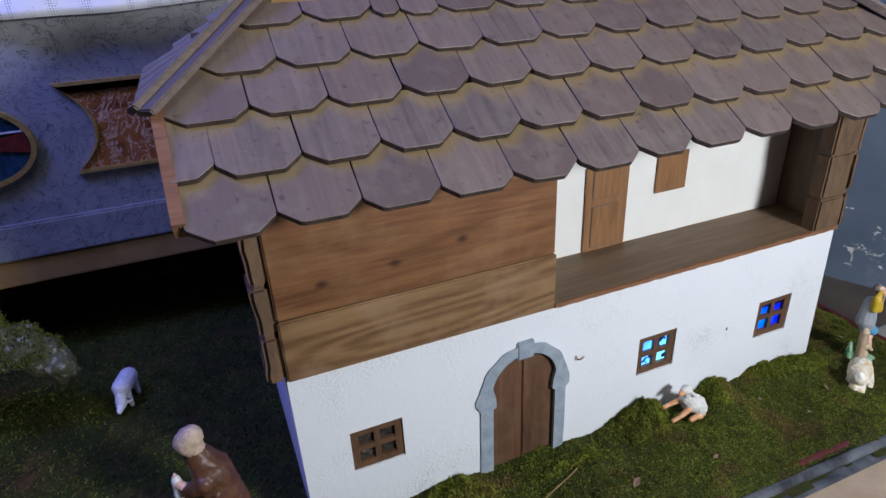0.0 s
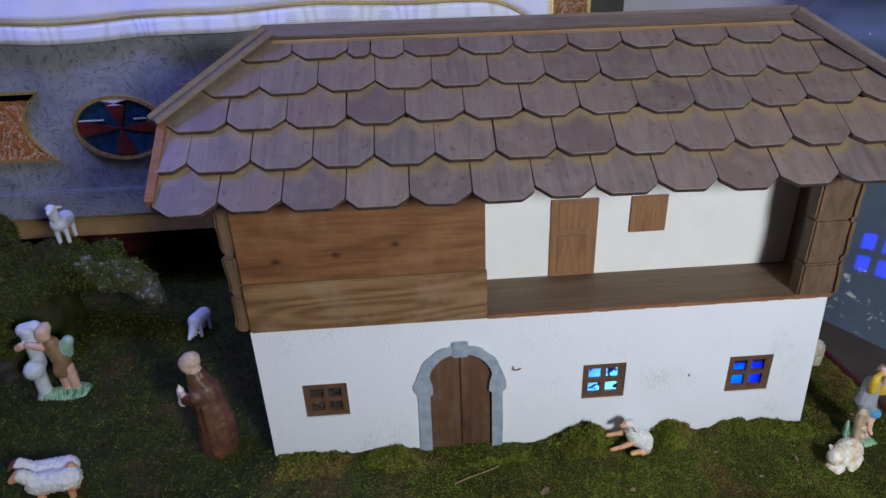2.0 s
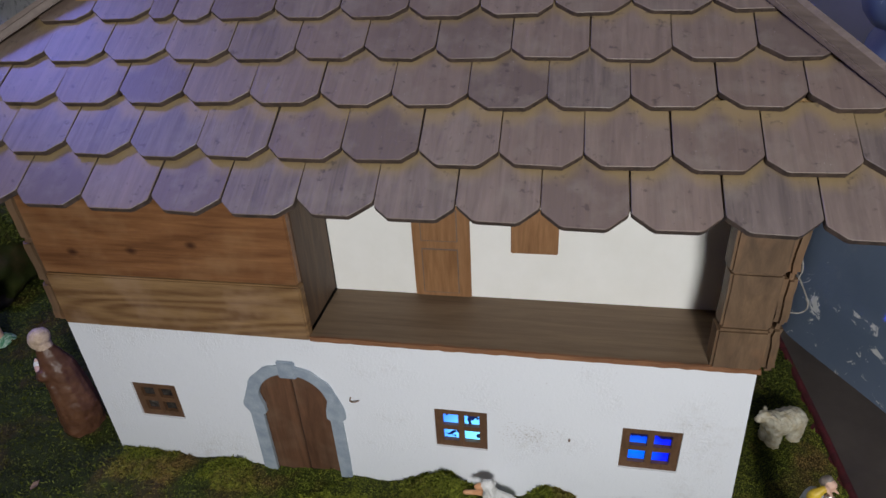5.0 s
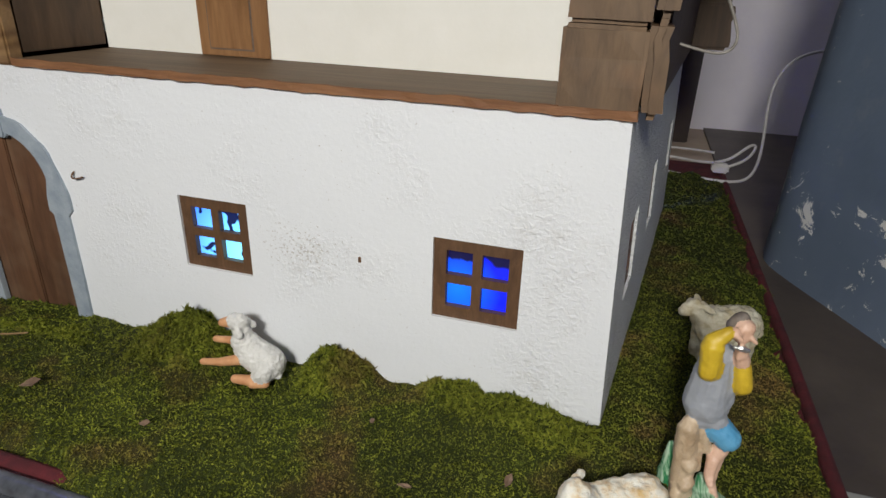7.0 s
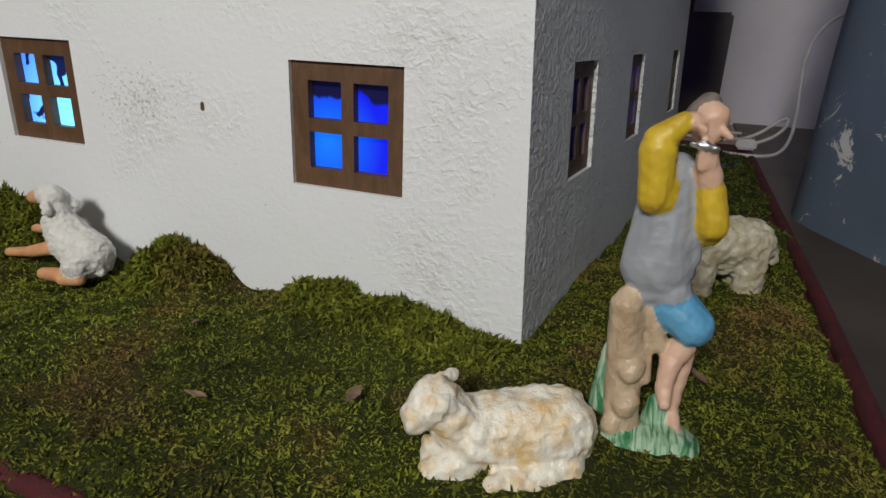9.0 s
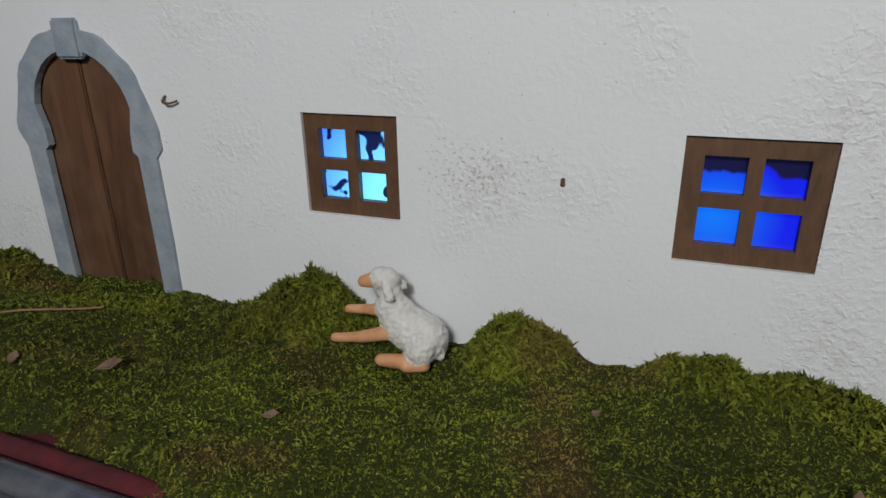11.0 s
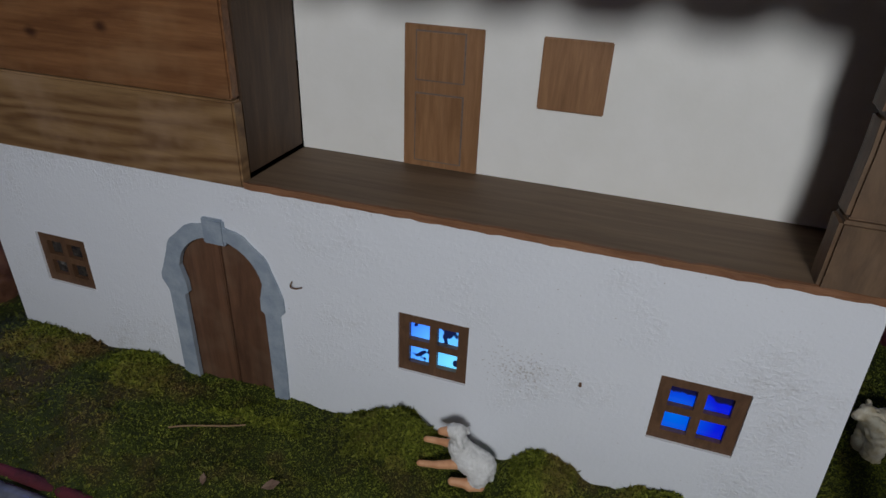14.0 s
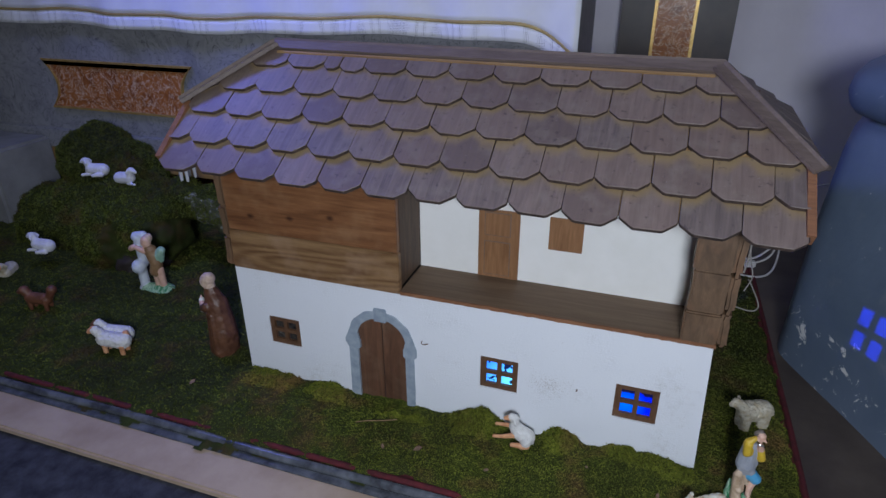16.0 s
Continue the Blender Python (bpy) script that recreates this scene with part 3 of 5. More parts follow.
def slab(corners, thick, out):
    """A flat board through the corners, thick along -out."""
    bm = bmesh.new()
    top = [bm.verts.new(c) for c in corners]
    low = [bm.verts.new(Vector(c) - Vector(out) * thick) for c in corners]
    n = len(top)
    bm.faces.new(top)
    bm.faces.new(low[::-1])
    for k in range(n):
        bm.faces.new((top[k], top[(k + 1) % n], low[(k + 1) % n], low[k]))
    return bm


UP = Vector((0, -SIN, COS))
deck = [on_roof(EL + 0.008, -0.07, -0.013), on_roof(ER - 0.008, -0.07, -0.013), on_roof(ER - 0.008, 0.008, -0.013), on_roof(0.928, RIDGE, -0.013), on_roof(0.08, RIDGE, -0.013), on_roof(EL + 0.008, 0.03, -0.013)]
part("deck", slab(deck, 0.012, UP), DECKWOOD, roof, "raw yellowish boards under the shingles")
BS = 0.6
RZ = 0.731
TOP_L, TOP_R = on_roof(0.08, RIDGE, -0.002), on_roof(0.928, RIDGE, -0.002)


def behind(x, y):
    """A point on the rear slope."""
    return Vector((x, y, RZ - (y - 0.16) * BS))


part("rear_deck", slab([TOP_R, TOP_L, behind(EL, 0.335), behind(EL, 0.69), behind(ER, 0.69), behind(ER, 0.335)], 0.014, Vector((0, BS, 1)).normalized()), CAPWOOD, roof)


def hip(x_top, y_top, x_low, y_low):
    a, b, c = on_roof(x_top, y_top, -0.004), on_roof(x_low, y_low, -0.004), behind(x_low, 0.335)
    n = (b - a).cross(c - a).normalized()
    if n.z < 0:
        n = -n
    ob = part("hip_deck", slab([a, b, c], 0.01, n), CAPWOOD, roof)
    for k in range(3):
        f0, f1 = 0.98 - k * 0.31, 0.66 - k * 0.31
        p, q = a.lerp(b, f0) + n * 0.009, a.lerp(c, f0) + n * 0.009
        r, s = a.lerp(c, max(f1, 0.04)) + n * 0.003, a.lerp(b, max(f1, 0.04)) + n * 0.003
        m = max(1, 4 - k)
        for j in range(m):
            u0, u1 = j / m + 0.01, (j + 1) / m - 0.01
            part("shingle", slab([p.lerp(q, u0), p.lerp(q, u1), s.lerp(r, u1), s.lerp(r, u0)], 0.006, n), CAPWOOD, ob)
    return ob


hip(0.93, RIDGE, 1.072, 0.018)
hip(0.076, RIDGE, -0.07, 0.036)


def clipped(poly, inside, cross):
    out = []
    for a, b in zip(poly, poly[1:] + poly[:1]):
        if inside(a):
            out.append(a)
        if inside(a) != inside(b):
            out.append(cross(a, b))
    return out


def half_plane(px, py, nx, ny):
    def inside(p):
        return (p[0] - px) * nx + (p[1] - py) * ny >= 0

    def cross(a, b):
        da, db = (a[0] - px) * nx + (a[1] - py) * ny, (b[0] - px) * nx + (b[1] - py) * ny
        t = da / (da - db)
        return (a[0] + (b[0] - a[0]) * t, a[1] + (b[1] - a[1]) * t)
    return inside, cross


LIMITS = [half_plane(EL, 0, 1, 0), half_plane(ER, 0, -1, 0), half_plane(-0.06, 0.034, 0.131, -0.14), half_plane(1.068, 0.014, -0.151, -0.138), half_plane(0.07, RIDGE - 0.004, 0.0, -1.0)]
ROWS_Y = [-0.0955, -0.0443, 0.0123, 0.0612, 0.1122]
JOINTS = [0.0343, 0.0739, 0.035, 0.0777, 0.0374]
rng = random.Random(5)
LEN, TH, CH = 0.086, 0.0072, 0.0205
for r, (yl, j0) in enumerate(zip(ROWS_Y, JOINTS)):
    edges = [j0 + 0.0852 * k for k in range(-2, 15)]
    if r == 4:
        edges = sorted(edges + [0.242])
    length = LEN if r < 4 else 0.05
    for x0, x1 in zip(edges, edges[1:]):
        x0, x1 = x0 + 0.0002 + rng.uniform(0, 0.0008), x1 - 0.0002 - rng.uniform(0, 0.0008)
        cx, half = (x0 + x1) / 2, (x1 - x0) / 2
        dy = rng.uniform(-0.002, 0.002)
        ch = min(CH, half * 0.6) + rng.uniform(-0.003, 0.003)
        poly = [(-half, ch * 0.9), (-half + ch * 0.07, ch * 0.75), (-half + ch * 0.86, ch * 0.08), (-half + ch * 1.07, 0.0), (half - ch * 1.07, 0.0), (half - ch * 0.86, ch * 0.08), (half - ch * 0.07, ch * 0.75), (half, ch * 0.9), (half, length), (-half, length)]
        poly = [(u, v + rng.uniform(-0.0009, 0.0009)) for u, v in poly]
        world_poly = [(cx + u, yl + dy + v * COS) for u, v in poly]
        for inside, cross in LIMITS:
            if world_poly:
                world_poly = clipped(world_poly, inside, cross)
        if len(world_poly) < 3:
            continue
        local = [(x - cx, (y - yl - dy) / COS) for x, y in world_poly]
        bm = prism(local, TH)
        bmesh.ops.bevel(bm, geom=[e for e in bm.edges if len(e.link_faces) == 2 and e.calc_face_angle(0) > 0.5 and min(v.co.z for v in e.verts) > TH * 0.9], offset=0.0006, segments=1, affect="EDGES")
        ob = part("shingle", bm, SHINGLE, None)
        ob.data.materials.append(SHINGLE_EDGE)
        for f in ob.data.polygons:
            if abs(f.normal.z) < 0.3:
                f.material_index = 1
        tilt = rng.uniform(-0.4, 0.4)
        base = on_roof(cx, yl + dy, -0.0035 if r else -0.006)
        along = (on_roof(cx + 0.1, yl) - on_roof(cx - 0.1, yl)).normalized()
        out = along.cross(on_roof(cx, yl + 0.1) - on_roof(cx, yl)).normalized()
        lie = Matrix((along, out.cross(along), out)).transposed()
        ob.parent = roof
        ob.matrix_parent_inverse = roof.matrix_world.inverted()
        ob.matrix_basis = Matrix.Translation(base) @ (lie @ Euler((-0.092 + rng.uniform(-0.012, 0.012), radians(tilt) * 1.2, radians(tilt) * 1.4)).to_matrix()).to_4x4()


def beam(a, b, width, thick, side, name, material, parent, lift=0.0):
    """A board from a to b; side is the direction of its width."""
    a, b, side = Vector(a), Vector(b), Vector(side)
    along = (b - a).normalized()
    side = (side - along * side.dot(along)).normalized()
    n = along.cross(side).normalized()
    if n.z < 0:
        n = -n
    o = n * lift
    bm = slab([a - side * width / 2 + o, b - side * width / 2 + o, b + side * width / 2 + o, a + side * width / 2 + o], thick, n)
    bmesh.ops.bevel(bm, geom=list(bm.edges), offset=0.0016, segments=2, affect="EDGES")
    return part(name, rough_up(bm, 0.0006, 25), material, parent)


beam(on_roof(0.076, 0.157, 0.006), on_roof(0.932, 0.157, 0.006), 0.024, 0.008, (0, 1, SL), "ridge_board", CAPWOOD, roof)
beam(on_roof(0.09, 0.1445, 0.002), on_roof(0.918, 0.1445, 0.002), 0.007, 0.006, (0, 1, SL), "ridge_lath", DECKWOOD, roof)
beam(on_roof(0.074, RIDGE + 0.002, 0.004) + Vector((0, 0.014, -0.004)), on_roof(0.932, RIDGE + 0.002, 0.004) + Vector((0, 0.014, -0.004)), 0.034, 0.008, (0, 1, -BS), "ridge_board", CAPWOOD, roof)
for xa, ya, xb, yb in ((0.078, RIDGE, -0.074, 0.03), (0.93, RIDGE, 1.079, 0.012)):
    a, b = on_roof(xa, ya, 0.008), on_roof(xb, yb, 0.01)
    s = 1 if xb > xa else -1
    beam(a + Vector((-0.008 * s, -0.008, -0.004)), b + Vector((-0.008 * s, -0.004, -0.003)), 0.026, 0.008, (1, s * 0.9, 0.3), "hip_board", CAPWOOD, roof)
    beam(a + Vector((0.006 * s, 0.004, -0.002)), b + Vector((0.004 * s, 0.008, -0.002)), 0.022, 0.008, (s, 1.2, -0.8), "hip_board", CAPWOOD, roof)
for x in (EL - 0.001, ER + 0.001):
    part("verge_board", slab([on_roof(x - 0.006, -0.078, 0.003), on_roof(x + 0.006, -0.078, 0.003), on_roof(x + 0.006, 0.03, 0.004), on_roof(x - 0.006, 0.03, 0.004)], 0.024, UP), REDWOOD, roof, "reddish raw wood edge board")
for x in (0.006, 0.992):
    bm = stand(prism([(0.0605, 0.431), (YB, 0.431), (0.33, 0.61), (0.17, 0.69), (0.0605, 0.6)], 0.01), "yz", x)
    part("gable", bm, PLANK_DARK, house)

# ---- altar behind ----
AY = 0.671
altar = thing("altar", (-0.6, 1.0, 0.0), "grey marble altar with onyx panels and gilt rims", "altar")
part("altar_face", box(-2.6, 0.6, AY, AY + 0.6, 0.329, 0.95), MARBLE, altar, "veined grey marble slab")
part("plinth", box(-2.62, 0.61, AY - 0.012, AY + 0.6, 0.256, 0.3285, 0.004), MARBLE, altar)
part("base_moulding", box(-2.62, 0.61, AY - 0.006, AY + 0.6, 0.2, 0.2555, 0.004), OCHRE, altar, "ochre wooden base moulding")
for x in (-2.4, 0.5):
    part("foot", box(x - 0.08, x + 0.08, AY + 0.3, AY + 0.5, -0.012, 0.1995), DARKWOOD, altar)
MX, MZ, MA, MB = -0.413, 0.482, 0.112, 0.079


def oval(a, b, n=48, cx=0.0, cz=0.0):
    return [(cx + a * math.cos(2 * math.pi * k / n), cz + b * math.sin(2 * math.pi * k / n)) for k in range(n)]


ring = stand(prism(oval(MA, MB, 48, MX, MZ), 0.012, [oval(MA - 0.009, MB - 0.008, 48, MX, MZ)]), "xz", AY - 0.0125)
medal = part("medallion", ring, GOLD, altar, "oval enamel medallion with gilt rim and red cross")
part("enamel_ground", stand(prism(oval(MA - 0.0095, MB - 0.0085, 48, MX, MZ), 0.004), "xz", AY - 0.0055), ENAMEL_BLUE, medal)
for turn in range(4):
    long_, end, waist = ((MA, 0.019, 0.008), (MB, 0.026, 0.01))[turn % 2]
    r = long_ - 0.014
    pts = [(0, 0), (0.35 * r, waist), (r, end), (r * 1.02, 0), (r, -end), (0.35 * r, -waist)]
    c, s = ((1, 0), (0, 1), (-1, 0), (0, -1))[turn]
    arm = prism([(MX + u * c - w * s, MZ + u * s + w * c) for u, w in pts], 0.0035)
    part("cross_arm", stand(arm, "xz", AY - 0.0095), ENAMEL_RED, medal)
for k in (1, -1):
    arcs = [(MX + (MA - 0.014) * math.cos(a) * 1.0, MZ + 0.012 + (MB - 0.016) * math.sin(a)) for a in [0.5 * math.pi - 0.42 + 0.84 * q / 8 for q in range(9)]]
    if k == 1:
        # Highlight on the upper arc, painted as a white shape.
        part("white_mark", stand(prism(arcs + [(MX + 0.02, MZ + 0.055), (MX - 0.02, MZ + 0.055)], 0.002), "xz", AY - 0.0115), MEDAL_WHITE, medal)
    part("white_edge", box(MX + k * 0.066 - 0.03, MX + k * 0.066 + 0.03, AY - 0.0105, AY - 0.006, MZ + 0.019, MZ + 0.0225, 0.001), MEDAL_WHITE, medal)


def panel_outline(x0, x1, z0, z1, c0, c1, grow=0.0):
    """Rectangle whose ends curve inwards round the medallions at c0 and c1 (None: straight)."""
    z0, z1 = z0 - grow, z1 + grow
    zm, hz = (z0 + z1) / 2, (z1 - z0) / 2
    pts = []
    for q in range(13):
        z = z0 + (z1 - z0) * q / 12
        pts.append((x1 + grow - (c1 * (1 - ((z - zm) / hz) ** 2) if c1 else 0), z))
    for q in range(13):
        z = z1 - (z1 - z0) * q / 12
        pts.append((x0 - grow + (c0 * (1 - ((z - zm) / hz) ** 2) if c0 else 0), z))
    return pts


for x0, x1, c0, c1 in ((-1.22, -0.592, 0.05, 0.05), (-0.244, 0.42, 0.05, 0.05)):
    ob = part("onyx_panel", stand(prism(panel_outline(x0, x1, 0.415, 0.572, c0, c1), 0.004), "xz", AY - 0.0045), AGATE, altar, "brown mottled onyx panel with gilt rim")
    part("gilt_rim", stand(prism(panel_outline(x0, x1, 0.415, 0.572, c0, c1, 0.007), 0.009, [panel_outline(x0, x1, 0.415, 0.572, c0, c1, 0.0004)]), "xz", AY - 0.0095), GOLD, ob)


def lace_material():
    mat, nt, p = nodes_of("openwork_lace")
    v = coords(nt, shift=False)
    vo = nt.nodes.new("ShaderNodeTexVoronoi")
    vo.inputs["Scale"].default_value = 240.0
    vo.inputs["Randomness"].default_value = 0.12
    link(nt, v, vo.inputs["Vector"])
    sep = nt.nodes.new("ShaderNodeSeparateXYZ")
    link(nt, v, sep.inputs[0])
    holes = ramp(nt, vo.outputs["Distance"], [(0.2, (0.12, 0.12, 0.12)), (0.32, (1, 1, 1))])
    p.inputs["Base Color"].default_value = (0.84, 0.84, 0.86, 1)
    p.inputs["Roughness"].default_value = 0.85
    link(nt, holes, p.inputs["Alpha"])
    return mat


LACEWORK = lace_material()


def hanging(x0, x1, z_low, z_high, y, material, name, parent, wave=0.01, n=200, thick=0.0015, dip=True):
    bm = bmesh.new()
    rows = 14 if z_high - z_low > 0.1 else 3
    grid = []
    for i in range(n + 1):
        x = x0 + (x1 - x0) * i / n
        col = []
        for k in range(rows + 1):
            f = k / rows
            low = z_low + 0.007 * math.sin(x * 5.1 + 1) + 0.003 * math.sin(x * 17)
            high = z_high + (0.007 * math.sin(x * 5.1 + 1) + 0.003 * math.sin(x * 17) if z_high < 0.78 else 0)
            if dip:
                d = max(0.0, (x - 0.47) / 0.15)
                low -= 0.06 * d * d
                high -= (0.06 * d * d) if z_high < 0.78 else 0
            z = low + (high - low) * f
            fall = max(0.0, min(1.0, (0.95 - z) / 0.25))
            yy = y - wave * fall * (math.sin(x * 21) * 0.5 + math.sin(x * 9 + 2) * 0.7 + 0.4 * math.sin(x * 43))
            col.append(bm.verts.new((x, yy, z)))
        grid.append(col)
    for a, b in zip(grid, grid[1:]):
        for k in range(rows):
            bm.faces.new((a[k], b[k], b[k + 1], a[k + 1]))
    made = bmesh.ops.extrude_face_region(bm, geom=list(bm.faces))
    bmesh.ops.translate(bm, verts=[v for v in made["geom"] if isinstance(v, bmesh.types.BMVert)], vec=(0, thick, 0))
    return part(name, bm, material, parent, smooth=True)


cloth = thing("altar_cloth", (-0.6, AY, 0.95), "white altar cloth with gold braid and lace border", "altar cloth")
hanging(-2.7, 0.632, 0.738, 0.955, AY - 0.03, CLOTH, "cloth", cloth)
hanging(-2.7, 0.632, 0.733, 0.741, AY - 0.032, GOLDTRIM, "gold_braid", cloth)
hanging(-2.7, 0.632, 0.692, 0.733, AY - 0.03, LACEWORK, "lace_border", cloth, thick=0.0005)
part("cloth_top", box(-2.7, 0.632, AY - 0.028, AY + 0.62, 0.9552, 0.957), CLOTH, cloth)

tagged(part("under_cloth", rough_up(box(-2.5, 0.7, 1.0, 1.01, -0.012, 0.199), 0.004, 9, 3), REDCLOTH), "dark red cloth hanging below the altar", "cloth", kind="structure")

column = thing("wall_pilaster", (0.87, 1.36, -0.2), "black-brown wooden pilaster with a gilt-edged onyx strip", "pilaster")
part("shaft", box(0.68, 1.045, 1.335, 1.4995, -0.24, 3.5, 0.006), DARKWOOD, column)
# Added dark panel; fills the dark area left of the pale wall's edge.
part("plinth", box(0.66, 1.135, 1.3, 1.3345, -0.24, 0.262, 0.006), DARKWOOD, column)
strip = part("onyx_strip", box(0.796, 0.918, 1.326, 1.3345, 0.2, 3.2, 0.002), AGATE, column)
for x in (0.793, 0.92):
    part("gilt_edge", box(x - 0.005, x + 0.005, 1.322, 1.3345, 0.2, 3.2, 0.002), GOLD, strip)

# ---- painted pillar ----
plan = [(1.2, 0.53), (1.215, 0.47), (1.3, 0.3), (1.4, 0.07), (1.44, 0.0), (1.52, -0.05), (1.75, -0.1), (2.3, -0.1), (2.3, 1.0), (1.6, 1.0), (1.3, 0.8)]
fine = []
for (xa, ya), (xb, yb) in zip(plan, plan[1:] + plan[:1]):
    fine += [(xa + (xb - xa) * q / 6, ya + (yb - ya) * q / 6) for q in range(6)]
for _ in range(8):
    fine = [((fine[k - 1][0] + 2 * fine[k][0] + fine[(k + 1) % len(fine)][0]) / 4, (fine[k - 1][1] + 2 * fine[k][1] + fine[(k + 1) % len(fine)][1]) / 4) for k in range(len(fine))]
bm = bmesh.new()
rings = []
for z, inset, shrink in ((-0.03, 0.0, 0), (0.06, 0.004, 0), (0.2, 0.006, 0), (0.35, 0.012, 0), (0.5, 0.022, 0), (0.55, 0.03, 0), (0.572, 0.042, 0), (0.58, 0.062, 0), (0.585, 0.05, 0), (0.594, 0.022, 0), (0.61, 0.008, 0), (0.635, 0.0, 0), (0.66, 0.004, 0), (0.68, 0.018, 0), (0.694, 0.042, 0), (0.702, 0.08, 0), (0.705, 0.12, 0), (0.71, 0.0, 0.9), (0.735, 0.0, 0.95), (0.76, 0.0, 1.0), (0.79, 0.0, 1.0), (0.8, 0.0, 1.06), (0.815, 0.0, 1.12), (1.2, 0.0, 1.12), (3.5, 0.0, 1.12)):
    ring = []
    for x, y in fine:
        d = Vector((1.85 - x, 0.55 - y))
        d = d / d.length * inset
        d += Vector(((1.95 - x) * 0.34, (0.55 - y) * 0.5)) * shrink
        ring.append(bm.verts.new((x + d.x, y + d.y, z)))
    rings.append(ring)
for a, b in zip(rings, rings[1:]):
    for k in range(len(a)):
        bm.faces.new((a[k], a[(k + 1) % len(a)], b[(k + 1) % len(b)], b[k]))
setting("pillar", bm, PILLAR, "blue-grey painted pillar base with peeling white chips", "pillar", True)

# ---- moss ground ----
CLUMPS = [(0.56, -0.012, 0.03, 0.025, 0.03), (0.6, -0.02, 0.025, 0.02, 0.022), (0.735, -0.016, 0.017, 0.024, 0.034), (0.765, -0.008, 0.012, 0.014, 0.024), (0.86, -0.012, 0.03, 0.018, 0.02), (0.91, -0.015, 0.025, 0.016, 0.014), (0.965, -0.025, 0.03, 0.02, 0.012), (0.06, -0.03, 0.05, 0.035, 0.012), (0.17, -0.02, 0.05, 0.03, 0.014), (0.24, -0.03, 0.03, 0.03, 0.014), (0.15, -0.12, 0.12, 0.04, 0.014), (0.4, -0.13, 0.1, 0.04, 0.01), (0.47, -0.06, 0.05, 0.04, 0.008), (1.03, 0.06, 0.03, 0.1, 0.008), (0.66, -0.1, 0.1, 0.05, 0.008), (-0.75, 0.1, 0.2, 0.15, 0.012), (-0.3, 0.2, 0.2, 0.15, 0.008)]
GX0, GX1, GY0, GY1 = -1.62, 1.194, -0.245, 0.9


def ground_height(x, y):
    h = 0.011 + 0.009 * noise.noise(Vector((x * 9, y * 9, 0))) + 0.006 * noise.noise(Vector((x * 28, y * 28, 3))) + 0.003 * noise.noise(Vector((x * 75, y * 75, 7)))
    for cx, cy, sx, sy, a in CLUMPS:
        q = ((x - cx) / sx) ** 2 + ((y - cy) / sy) ** 2
        if q < 9:
            h += a * math.exp(-0.5 * q) * (1.0 + 0.45 * noise.noise(Vector((x * 60, y * 60, 9))) + 0.3 * noise.noise(Vector((x * 140, y * 140, 1))))
    if x < -0.55:
        h += 0.03 * min(1.0, (-0.55 - x) / 0.4) * min(1.0, max(0.0, (y + 0.15) / 0.3))
    edge = min(y + 0.199 - 0.034 * noise.noise(Vector((x * 5, 0, 11))) - 0.024 * noise.noise(Vector((x * 24, 0, 2))) - 0.01 * noise.noise(Vector((x * 80, y * 80, 4))), (GX1 - x) - 0.01 - 0.02 * noise.noise(Vector((0, y * 12, 5))) - 0.012 * noise.noise(Vector((0, y * 45, 8))))
    return min(h, h * edge / 0.02) if edge < 0.02 else h


def grid_mesh(nx, ny):
    bm = bmesh.new()
    rows = []
    for i in range(nx + 1):
        x = GX0 + (GX1 - GX0) * i / nx
        rows.append([bm.verts.new((x, y, max(-0.006, ground_height(x, y)))) for y in (GY0 + (GY1 - GY0) * k / ny for k in range(ny + 1))])
    for a, b in zip(rows, rows[1:]):
        for k in range(ny):
            if max(v.co.z for v in (a[k], b[k], b[k + 1], a[k + 1])) > -0.0055:
                bm.faces.new((a[k], b[k], b[k + 1], a[k + 1]))
    return bm


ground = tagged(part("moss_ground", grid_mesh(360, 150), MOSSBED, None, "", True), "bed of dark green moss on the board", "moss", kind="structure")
GEN = np.random.default_rng(3)


